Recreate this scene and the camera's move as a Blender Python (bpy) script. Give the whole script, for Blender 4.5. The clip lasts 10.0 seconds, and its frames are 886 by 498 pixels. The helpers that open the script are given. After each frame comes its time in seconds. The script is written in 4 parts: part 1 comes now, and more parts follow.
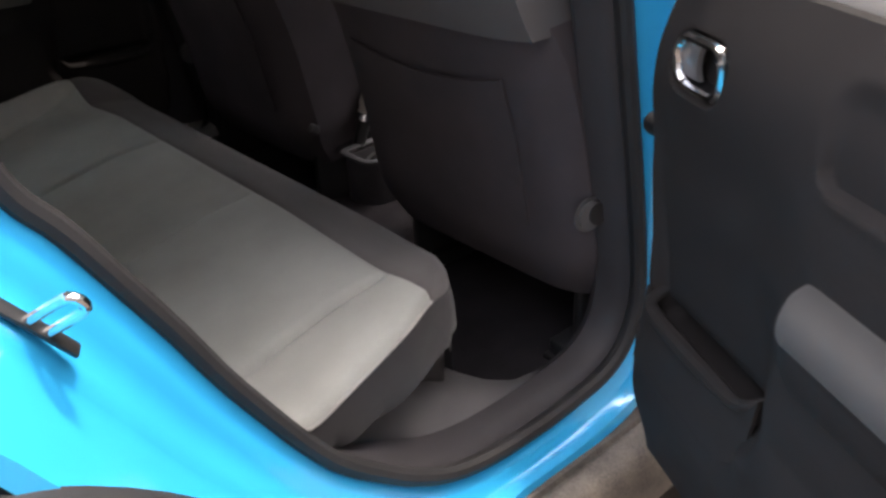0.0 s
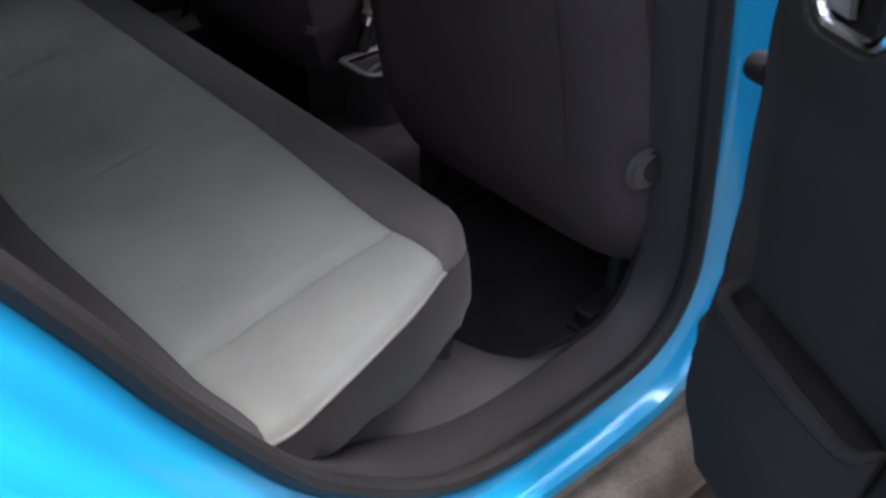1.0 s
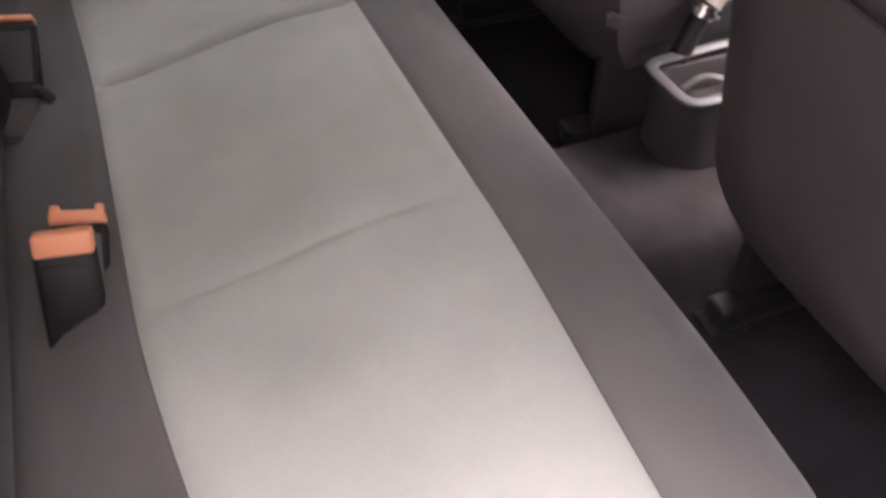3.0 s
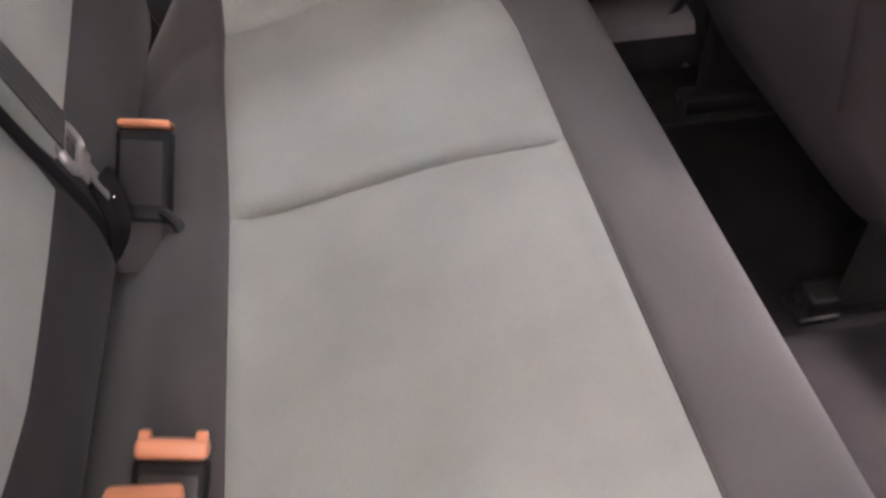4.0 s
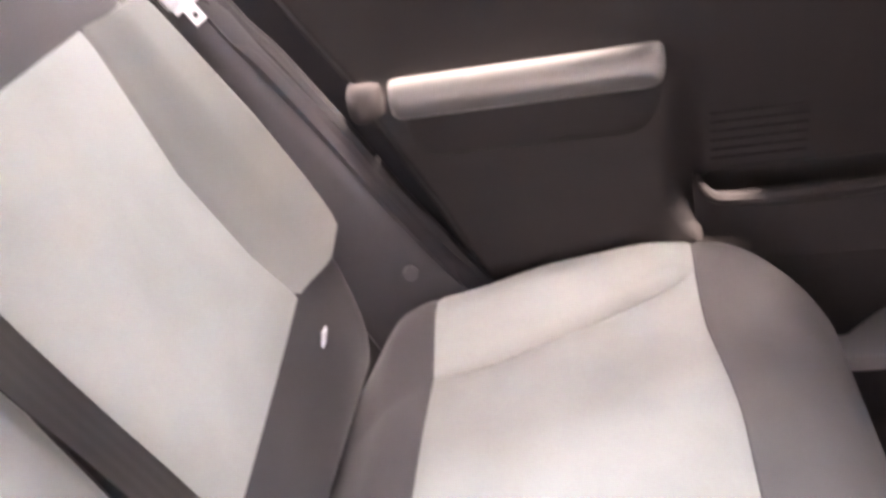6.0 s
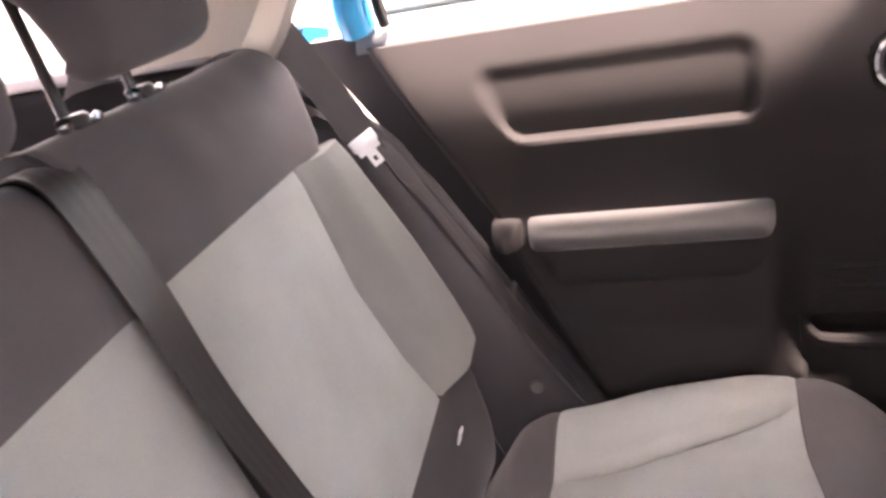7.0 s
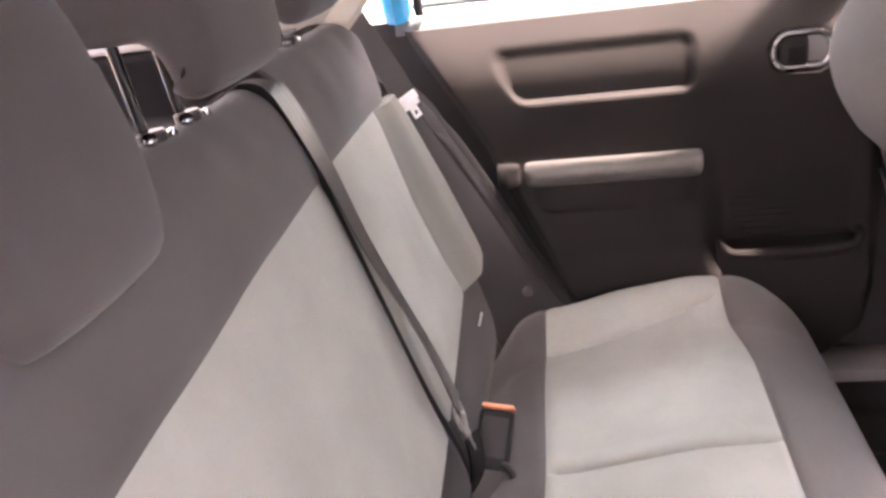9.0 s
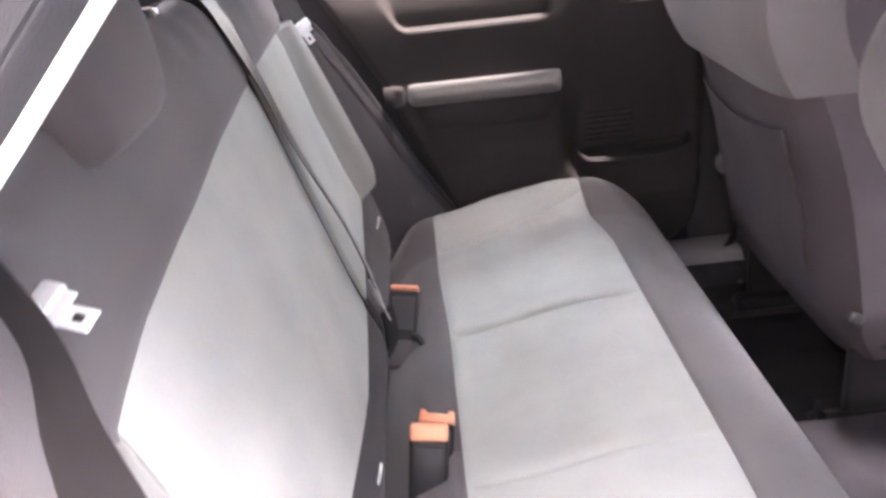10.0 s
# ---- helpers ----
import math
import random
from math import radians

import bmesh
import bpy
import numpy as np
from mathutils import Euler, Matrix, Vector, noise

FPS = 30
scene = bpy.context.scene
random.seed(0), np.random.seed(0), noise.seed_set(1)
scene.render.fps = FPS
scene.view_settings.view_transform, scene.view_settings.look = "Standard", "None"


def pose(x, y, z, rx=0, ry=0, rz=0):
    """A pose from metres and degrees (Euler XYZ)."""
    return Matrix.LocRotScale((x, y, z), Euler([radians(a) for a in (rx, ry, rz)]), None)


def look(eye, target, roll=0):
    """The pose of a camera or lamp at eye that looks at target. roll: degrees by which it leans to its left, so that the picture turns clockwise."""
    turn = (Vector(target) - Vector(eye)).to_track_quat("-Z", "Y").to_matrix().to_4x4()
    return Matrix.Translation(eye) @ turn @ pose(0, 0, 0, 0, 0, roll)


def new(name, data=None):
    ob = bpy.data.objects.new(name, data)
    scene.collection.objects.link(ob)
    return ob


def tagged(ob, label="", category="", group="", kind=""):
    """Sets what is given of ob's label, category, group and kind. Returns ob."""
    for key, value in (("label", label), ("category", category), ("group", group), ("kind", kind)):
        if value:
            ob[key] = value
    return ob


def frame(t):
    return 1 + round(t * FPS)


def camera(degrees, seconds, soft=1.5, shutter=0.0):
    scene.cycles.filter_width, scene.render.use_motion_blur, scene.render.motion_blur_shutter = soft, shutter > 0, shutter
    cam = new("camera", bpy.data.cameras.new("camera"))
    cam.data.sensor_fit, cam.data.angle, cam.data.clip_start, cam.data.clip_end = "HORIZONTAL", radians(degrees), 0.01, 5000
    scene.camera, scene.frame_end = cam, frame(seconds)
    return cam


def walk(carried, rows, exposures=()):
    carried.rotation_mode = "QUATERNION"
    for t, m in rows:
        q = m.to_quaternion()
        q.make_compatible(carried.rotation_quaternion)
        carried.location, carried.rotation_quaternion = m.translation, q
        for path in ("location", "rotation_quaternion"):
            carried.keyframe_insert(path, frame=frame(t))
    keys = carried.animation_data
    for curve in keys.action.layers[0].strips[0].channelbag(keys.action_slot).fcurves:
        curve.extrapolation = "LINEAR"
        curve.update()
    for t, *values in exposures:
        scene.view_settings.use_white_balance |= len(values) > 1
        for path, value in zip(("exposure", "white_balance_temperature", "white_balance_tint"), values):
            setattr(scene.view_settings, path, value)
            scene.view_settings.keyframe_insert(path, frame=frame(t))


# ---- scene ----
cam = camera(55.2, 10.0, soft=2.8, shutter=0.4)
PATH = [
    (0, (-0.186, -0.692, 1.188), (0.954, 0.643, 0.229), -2.6),
    (0.5, (-0.168, -0.57, 1.158), (1.003, 0.669, 0.112), 1.2),
    (1, (-0.058, -0.496, 1.126), (1.019, 0.731, -0.028), 1.5),
    (1.5, (0.063, -0.435, 1.09), (0.896, 0.925, -0.117), -1.1),
    (2, (0.101, -0.343, 1.066), (0.804, 1.045, -0.191), -0.6),
    (2.2, (0.131, -0.288, 1.045), (0.757, 1.116, -0.234), -1.9),
    (3.3, (0.179, 0.066, 1.088), (0.65, 1.399, -0.327), 1.4),
    (3.5, (0.182, 0.129, 1.073), (0.575, 1.483, -0.346), 1.3),
    (4, (0.22, 0.262, 1.067), (0.423, 1.662, -0.346), -1.6),
    (4.5, (0.249, 0.362, 1.069), (0.344, 1.75, -0.368), -3.2),
    (5, (0.256, 0.445, 1.09), (0.274, 1.881, -0.302), -5.2),
    (5.5, (0.277, 0.493, 1.153), (0.139, 2.005, -0.149), -7.2),
    (6, (0.332, 0.447, 1.171), (-0.102, 2.098, 0.129), -13.2),
    (7.5, (0.336, 0.241, 1.276), (-0.339, 1.977, 0.547), -11.2),
    (8, (0.315, 0.137, 1.275), (-0.272, 1.909, 0.558), -9.4),
    (8.5, (0.256, 0.014, 1.272), (-0.224, 1.818, 0.554), -8.6),
    (9, (0.199, -0.1, 1.27), (-0.158, 1.725, 0.533), -7.7),
    (9.5, (0.159, -0.2, 1.27), (-0.034, 1.619, 0.462), -6.9),
    (10, (0.118, -0.311, 1.236), (0.118, 1.509, 0.407), -6.3),
]
EXPOSURES = [(0.0, 2.5, 7000, 15), (1.0, 2.35, 6350, 13), (1.5, 2.8, 6600, 17), (2.2, 3.6, 7200, 26), (3.4, 4.9, 7350, 24), (4.5, 5.3, 7350, 26), (5.2, 6.05, 7250, 27), (6.0, 6.5, 7350, 29), (7.5, 5.5, 7450, 30), (8.2, 5.65, 7500, 30), (9.0, 5.8, 7550, 29), (9.5, 5.9, 7450, 28), (10.0, 5.8, 6750, 24)]
walk(cam, [(t, look(eye, target, roll)) for t, eye, target, roll in PATH], EXPOSURES)

# ---- world and light ----
SUN_ELEVATION, SUN_AZIMUTH = radians(71), radians(90)
world = bpy.data.worlds.new("overcast_sky")
scene.world = world
world.use_nodes = True
wn, wl = world.node_tree.nodes, world.node_tree.links
sky = wn.new("ShaderNodeTexSky")
sky.sky_type = "NISHITA"
sky.sun_disc = False
sky.sun_elevation, sky.sun_rotation = SUN_ELEVATION, SUN_AZIMUTH
sky.air_density, sky.dust_density, sky.ozone_density = 1.0, 4.0, 1.0
hsv = wn.new("ShaderNodeHueSaturation")
hsv.inputs["Saturation"].default_value = 0.45
wl.new(sky.outputs[0], hsv.inputs["Color"])
wl.new(hsv.outputs[0], wn["Background"].inputs[0])
wn["Background"].inputs[1].default_value = 0.15
sun_data = bpy.data.lights.new("sun", "SUN")
sun_data.energy, sun_data.angle, sun_data.color = 0.8, radians(4), (1.0, 0.95, 0.88)
sun = new("sun", sun_data)
toward = Vector((math.sin(SUN_AZIMUTH) * math.cos(SUN_ELEVATION), math.cos(SUN_AZIMUTH) * math.cos(SUN_ELEVATION), math.sin(SUN_ELEVATION)))
sun.matrix_world = look(toward * 20, (0, 0, 0))


# ---- materials ----
def material(name, color, rough=0.6, metal=0.0, vary=0.25, grain=900.0, blotch=9.0, bump=0.0, coat=0.0, ribs=0.0, sheen=0.0, spec=0.5, tint=None):
    """A surface with fine grain and broad blotches; ribs: spacing in metres of woven ribs that run across the car."""
    m = bpy.data.materials.new(name)
    m.use_nodes = True
    n, l = m.node_tree.nodes, m.node_tree.links
    b = n["Principled BSDF"]
    tc = n.new("ShaderNodeTexCoord")
    fine, broad = n.new("ShaderNodeTexNoise"), n.new("ShaderNodeTexNoise")
    fine.inputs["Scale"].default_value, fine.inputs["Detail"].default_value = grain, 2.0
    broad.inputs["Scale"].default_value, broad.inputs["Detail"].default_value = blotch, 5.0
    for t in (fine, broad):
        l.new(tc.outputs["Object"], t.inputs["Vector"])
    add = n.new("ShaderNodeMath")
    add.operation = "MULTIPLY_ADD"
    l.new(fine.outputs["Fac"], add.inputs[0])
    add.inputs[1].default_value = 0.4
    l.new(broad.outputs["Fac"], add.inputs[2])
    ramp = n.new("ShaderNodeMapRange")
    ramp.inputs["From Min"].default_value, ramp.inputs["From Max"].default_value = 0.45, 0.95
    l.new(add.outputs[0], ramp.inputs["Value"])
    mix = n.new("ShaderNodeMix")
    mix.data_type = "RGBA"
    lo = [c * (1 - vary) for c in color]
    hi = [min(1.0, c * (1 + vary)) for c in (tint or color)]
    mix.inputs["A"].default_value, mix.inputs["B"].default_value = (*lo, 1), (*hi, 1)
    l.new(ramp.outputs["Result"], mix.inputs["Factor"])
    l.new(mix.outputs["Result"], b.inputs["Base Color"])
    b.inputs["Roughness"].default_value, b.inputs["Metallic"].default_value = rough, metal
    b.inputs["Coat Weight"].default_value, b.inputs["Coat Roughness"].default_value = coat, 0.06
    b.inputs["Sheen Weight"].default_value = sheen
    b.inputs["Specular IOR Level"].default_value = spec
    height = fine.outputs["Fac"]
    if ribs:
        w = n.new("ShaderNodeTexWave")
        w.wave_type, w.bands_direction = "BANDS", "X"
        w.inputs["Scale"].default_value = 0.314 / ribs
        w.inputs["Distortion"].default_value, w.inputs["Detail"].default_value = 0.6, 1.0
        l.new(tc.outputs["Object"], w.inputs["Vector"])
        s = n.new("ShaderNodeMath")
        s.operation = "MULTIPLY_ADD"
        l.new(w.outputs["Fac"], s.inputs[0])
        s.inputs[1].default_value = 0.8
        l.new(fine.outputs["Fac"], s.inputs[2])
        height = s.outputs[0]
    if bump:
        bp = n.new("ShaderNodeBump")
        bp.inputs["Strength"].default_value, bp.inputs["Distance"].default_value = bump, 0.001
        l.new(height, bp.inputs["Height"])
        l.new(bp.outputs[0], b.inputs["Normal"])
    return m


LIGHT_FABRIC = material("light_grey_fabric", (0.358, 0.366, 0.342), 0.95, vary=0.11, grain=700, blotch=9, bump=0.13, ribs=0.0022, sheen=0.1, spec=0.2)
MID_FABRIC = material("mid_grey_fabric", (0.222, 0.224, 0.208), 0.95, vary=0.10, grain=700, blotch=8, bump=0.4, sheen=0.15, spec=0.2)
# one charcoal fabric: front edge and pads carry light and shade in their tones
CHARCOAL_LIT = material("charcoal_fabric_lit", (0.125, 0.117, 0.115), 0.95, vary=0.12, grain=800, blotch=8, bump=0.5, sheen=0.2, spec=0.2)
PAD_SHADED = material("charcoal_fabric_shaded_pad", (0.082, 0.074, 0.076), 0.95, vary=0.15, grain=800, blotch=8, bump=0.5, sheen=0.15, spec=0.2)
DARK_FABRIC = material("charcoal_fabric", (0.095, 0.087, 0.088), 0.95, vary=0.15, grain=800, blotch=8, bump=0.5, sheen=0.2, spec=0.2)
BLACK_FABRIC = material("black_fabric", (0.029, 0.027, 0.029), 0.95, vary=0.2, grain=800, blotch=8, bump=0.5, sheen=0.2, spec=0.2)
# the front seats' dark fabric, made paler to carry the light on their shoulders
SEAT_BACK_LIT = material("front_seat_fabric_lit", (0.125, 0.117, 0.118), 0.95, vary=0.12, grain=800, blotch=8, bump=0.4, sheen=0.1, spec=0.2)
STITCH = material("stitching_thread", (0.36, 0.35, 0.335), 0.9, vary=0.2, grain=1500)
CARPET = material("black_carpet", (0.048, 0.043, 0.046), 1.0, vary=0.4, grain=1200, blotch=14, bump=1.0, spec=0.05)
MAT = material("grey_floor_mat", (0.036, 0.033, 0.036), 1.0, vary=0.3, grain=900, blotch=10, bump=0.9, spec=0.05)
PLASTIC = material("charcoal_plastic", (0.051, 0.047, 0.050), 0.5, vary=0.15, grain=1600, blotch=6, bump=0.25, spec=0.3)
DOOR_PLASTIC = material("dark_grey_door_plastic", (0.035, 0.031, 0.0305), 0.74, vary=0.12, grain=1500, blotch=5, bump=0.3, spec=0.18)
# dark ledge plastic raised to grey, the sky's light put into its colour
LEDGE_LIT = material("ledge_plastic_lit", (0.22, 0.21, 0.205), 0.30, vary=0.1, grain=1200, blotch=8, bump=0.3)
PAD_GREY = material("pale_grey_armrest_fabric", (0.105, 0.099, 0.096), 0.8, vary=0.1, grain=1200, blotch=8, bump=0.3, sheen=0.1)
FRONT_BACK = material("black_seat_back_fabric", (0.068, 0.057, 0.062), 0.9, vary=0.2, grain=800, blotch=8, bump=0.4)
SCUFF = material("grey_sill_plastic", (0.11, 0.105, 0.105), 0.5, vary=0.15, grain=1300, blotch=12, bump=0.3)
BUCKLE_BLACK = material("black_buckle_plastic", (0.012, 0.011, 0.012), 0.5, vary=0.2, grain=1500, blotch=10, bump=0.2, spec=0.35)
BLACK_PLASTIC = material("black_plastic", (0.024, 0.023, 0.024), 0.42, vary=0.2, grain=1500, blotch=10, bump=0.2)
RUBBER = material("black_rubber_seal", (0.022, 0.021, 0.022), 0.55, vary=0.2, grain=900, blotch=12, bump=0.3)
CLADDING = material("dark_sill_cladding", (0.028, 0.026, 0.025), 0.5, vary=0.4, grain=260, blotch=13, bump=0.5, tint=(0.15, 0.128, 0.108))
PAINT = material("bright_blue_car_paint", (0.02, 0.47, 0.90), 0.22, metal=0.1, vary=0.05, grain=2500, blotch=4, coat=1.0)
WHITE_PAINT = material("white_roof_paint", (0.72, 0.72, 0.72), 0.30, vary=0.04, grain=2500, blotch=4, coat=1.0)
CHROME = material("polished_chrome", (0.75, 0.75, 0.76), 0.14, metal=1.0, vary=0.06, grain=300, blotch=30)
SATIN = material("satin_silver_plastic", (0.42, 0.41, 0.41), 0.3, metal=0.6, vary=0.08, grain=900, blotch=20)
POST_STEEL = material("black_post_steel", (0.03, 0.028, 0.028), 0.25, metal=0.3, vary=0.1, grain=900, blotch=20)
ORANGE = material("orange_release_button", (1.0, 0.38, 0.21), 0.33, vary=0.08, grain=800, blotch=30)
WEBBING = material("black_belt_webbing", (0.021, 0.018, 0.018), 0.34, vary=0.2, grain=1800, blotch=20, bump=0.12, sheen=0.12)
DULL_SILVER = material("dull_silver_trim", (0.10, 0.097, 0.10), 0.48, metal=0.2, vary=0.1, grain=900, blotch=20, bump=0.1)
CREAM = material("cream_pillar_trim", (0.62, 0.58, 0.51), 0.75, vary=0.06, grain=1200, blotch=6, bump=0.3)
HEADLINING = material("pale_grey_headlining", (0.55, 0.53, 0.50), 0.95, vary=0.06, grain=1200, blotch=5, bump=0.4)
TAG = material("white_plastic_tag", (0.75, 0.75, 0.76), 0.35, vary=0.1, grain=600, blotch=60)
TYRE = material("tyre_rubber", (0.02, 0.02, 0.02), 0.8, vary=0.3, grain=400, blotch=20, bump=0.6)
ASPHALT = material("damp_brown_asphalt", (0.075, 0.06, 0.05), 0.8, vary=0.5, grain=160, blotch=2.2, bump=1.0)
RENDER_WALL = material("pale_rendered_wall", (0.75, 0.73, 0.70), 0.9, vary=0.08, grain=60, blotch=0.6, bump=0.3)
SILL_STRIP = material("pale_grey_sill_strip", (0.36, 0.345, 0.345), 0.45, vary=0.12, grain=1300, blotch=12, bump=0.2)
BOOT_FELT = material("black_boot_felt", (0.012, 0.011, 0.012), 1.0, vary=0.3, grain=900, blotch=10, bump=0.6, spec=0.05)
# the same charcoal, darkened by hand for the shade on the lower borders
NEAR_LOW_SHADED = material("charcoal_fabric_shaded_near_low", (0.032, 0.028, 0.030), 0.95, vary=0.15, grain=800, blotch=8, bump=0.5, sheen=0.1, spec=0.2)
LOW_SHADED = material("charcoal_fabric_shaded_low", (0.050, 0.045, 0.046), 0.95, vary=0.15, grain=800, blotch=8, bump=0.5, sheen=0.15, spec=0.2)
BRUSHED = material("brushed_steel", (0.72, 0.72, 0.73), 0.55, metal=0.45, vary=0.1, grain=700, blotch=40)
BLOCK_WALL = material("weathered_grey_wall", (0.46, 0.44, 0.42), 0.95, vary=0.15, grain=40, blotch=0.8, bump=0.4)
GLASS = bpy.data.materials.new("window_glass")
GLASS.use_nodes = True
gn, gl = GLASS.node_tree.nodes, GLASS.node_tree.links
gn.remove(gn["Principled BSDF"])
g_tr, g_gl, g_mx, g_fr = gn.new("ShaderNodeBsdfTransparent"), gn.new("ShaderNodeBsdfGlossy"), gn.new("ShaderNodeMixShader"), gn.new("ShaderNodeFresnel")
g_tr.inputs[0].default_value, g_gl.inputs["Roughness"].default_value = (0.76, 0.81, 0.79, 1), 0.02
gl.new(g_fr.outputs[0], g_mx.inputs[0])
gl.new(g_tr.outputs[0], g_mx.inputs[1])
gl.new(g_gl.outputs[0], g_mx.inputs[2])
gl.new(g_mx.outputs[0], gn["Material Output"].inputs[0])


# ---- mesh helpers ----
def part(name, bm, mat, parent=None, label="", smooth=35):
    me = bpy.data.meshes.new(name)
    bmesh.ops.remove_doubles(bm, verts=bm.verts, dist=1e-5)
    bmesh.ops.recalc_face_normals(bm, faces=bm.faces)
    bm.to_mesh(me)
    bm.free()
    for p in me.polygons:
        p.use_smooth = True
    me.set_sharp_from_angle(angle=radians(smooth))
    for m in (mat if isinstance(mat, (list, tuple)) else [mat]):
        me.materials.append(m)
    ob = new(name, me)
    if parent:
        ob.parent = parent
        if parent.type == "EMPTY":
            ob.matrix_parent_inverse = Matrix.Translation(parent.location).inverted()
    return tagged(ob, label)


def thing(name, label, category, group="", kind="", at=(0, 0, 0)):
    e = new(name)
    e.empty_display_size = 0.05
    e.location = at
    return tagged(e, label, category, group, kind)


def catmull(pts, n, closed=False):
    """n points along a smooth curve through pts, evenly by length."""
    P = np.array(pts, float)
    k = len(P)
    out = []
    for i in range(k if closed else k - 1):
        if closed:
            a, b, c, d = P[(i - 1) % k], P[i], P[(i + 1) % k], P[(i + 2) % k]
        else:
            a, b, c, d = P[max(i - 1, 0)], P[i], P[i + 1], P[min(i + 2, k - 1)]
        for t in np.linspace(0, 1, 16, endpoint=False):
            out.append(0.5 * (2 * b + (c - a) * t + (2 * a - 5 * b + 4 * c - d) * t * t + (3 * b - a - 3 * c + d) * t ** 3))
    out.append(P[0] if closed else P[-1])
    out = np.array(out)
    s = np.concatenate([[0], np.cumsum(np.linalg.norm(np.diff(out, axis=0), axis=1))])
    q = np.linspace(0, s[-1], n, endpoint=not closed)
    return np.array([np.interp(q, s, out[:, j]) for j in range(out.shape[1])]).T


def sheet(P, close_u=False, close_v=False, bm=None):
    """Quads over a grid of points (n, m, 3)."""
    bm = bm or bmesh.new()
    n, m = len(P), len(P[0])
    V = [[bm.verts.new(p) for p in row] for row in P]
    for i in range(n if close_u else n - 1):
        for j in range(m if close_v else m - 1):
            try:
                bm.faces.new((V[i][j], V[(i + 1) % n][j], V[(i + 1) % n][(j + 1) % m], V[i][(j + 1) % m]))
            except ValueError:
                pass
    return bm, V


def slab(P, back):
    """A closed body: the sheet P and a second sheet moved by back (a vector, or a grid of vectors)."""
    P = np.array(P, float)
    Q = P + np.array(back, float)
    bm, A = sheet(P)
    _, B = sheet(Q, bm=bm)
    n, m = len(A), len(A[0])
    ring = [(0, j) for j in range(m)] + [(i, m - 1) for i in range(1, n)] + [(n - 1, j) for j in range(m - 2, -1, -1)] + [(i, 0) for i in range(n - 2, 0, -1)]
    for a, b in zip(ring, ring[1:] + ring[:1]):
        bm.faces.new((A[a[0]][a[1]], A[b[0]][b[1]], B[b[0]][b[1]], B[a[0]][a[1]]))
    return bm


def tube(path, r, sides=10, closed=False, flat=1.0, caps=True):
    """A round (or flattened) bar along a path; r may be a list."""
    P = np.array(path, float)
    n = len(P)
    R = r if isinstance(r, (list, tuple, np.ndarray)) else [r] * n
    T = np.array([(P[(i + 1) % n] - P[i - 1]) if closed else (P[min(i + 1, n - 1)] - P[max(i - 1, 0)]) for i in range(n)])
    T /= np.linalg.norm(T, axis=1)[:, None]
    u = np.cross(T[0], (0, 0, 1.0) if abs(T[0][2]) < 0.9 else (1.0, 0, 0))
    rows = []
    for i in range(n):
        u = u - T[i] * (u @ T[i])
        u /= np.linalg.norm(u)
        v = np.cross(T[i], u)
        rows.append([P[i] + R[i] * (math.cos(a) * u + flat * math.sin(a) * v) for a in np.linspace(0, 2 * math.pi, sides, endpoint=False)])
    bm, V = sheet(rows, close_u=closed, close_v=True)
    if caps and not closed:
        bm.faces.new(V[0][::-1])
        bm.faces.new(V[-1])
    return bm


def ribbon(path, across, width, thick=0.0016, n=60):
    """A woven strap: path of points, with the direction across it at each."""
    P, A = catmull(path, n), catmull(across, n)
    A /= np.linalg.norm(A, axis=1)[:, None]
    T = np.gradient(P, axis=0)
    N = np.cross(T, A)
    N /= np.linalg.norm(N, axis=1)[:, None]
    W = np.linspace(-0.5, 0.5, 21)
    rows = [[P[i] + A[i] * width * w + N[i] * 0.00008 * math.cos(8 * math.pi * w) for w in W] for i in range(n)]
    return slab(rows, np.repeat(N[:, None, :] * thick, len(W), axis=1))


def rbox(size, bevel=0.004, seg=3, m=None):
    bm = bmesh.new()
    bmesh.ops.create_cube(bm, size=1.0, matrix=Matrix.Diagonal((*size, 1)))
    bmesh.ops.bevel(bm, geom=bm.edges[:] + bm.verts[:], offset=min(bevel, 0.49 * min(size)), segments=seg, affect="EDGES", profile=0.5)
    if m is not None:
        bm.transform(m)
    return bm


def box(x0, x1, y0, y1, z0, z1, bevel=0.004, seg=3):
    return rbox((x1 - x0, y1 - y0, z1 - z0), bevel, seg, Matrix.Translation(((x0 + x1) / 2, (y0 + y1) / 2, (z0 + z1) / 2)))


def merge(*bms):
    out = bms[0]
    for b in bms[1:]:
        me = bpy.data.meshes.new("tmp")
        b.to_mesh(me)
        b.free()
        out.from_mesh(me)
        bpy.data.meshes.remove(me)
    return out


def disc(center, axis, r, depth, sides=24, bevel=0.002):
    bm = bmesh.new()
    bmesh.ops.create_cone(bm, cap_ends=True, segments=sides, radius1=r, radius2=r, depth=depth)
    bmesh.ops.bevel(bm, geom=[e for e in bm.edges if len(e.link_faces) == 2 and any(len(f.verts) > 4 for f in e.link_faces)], offset=bevel, segments=2, affect="EDGES")
    bm.transform(Matrix.Translation(center) @ Vector(axis).to_track_quat("Z", "Y").to_matrix().to_4x4())
    return bm


def smooth01(t):
    t = np.clip(t, 0, 1)
    return t * t * (3 - 2 * t)


def rounded_outline(w, h, r, n=6):
    out = []
    for cx, cy, a0 in ((w / 2 - r, h / 2 - r, 0), (-w / 2 + r, h / 2 - r, 90), (-w / 2 + r, -h / 2 + r, 180), (w / 2 - r, -h / 2 + r, 270)):
        for a in np.linspace(a0, a0 + 90, n):
            out.append((cx + r * math.cos(radians(a)), cy + r * math.sin(radians(a))))
    return out


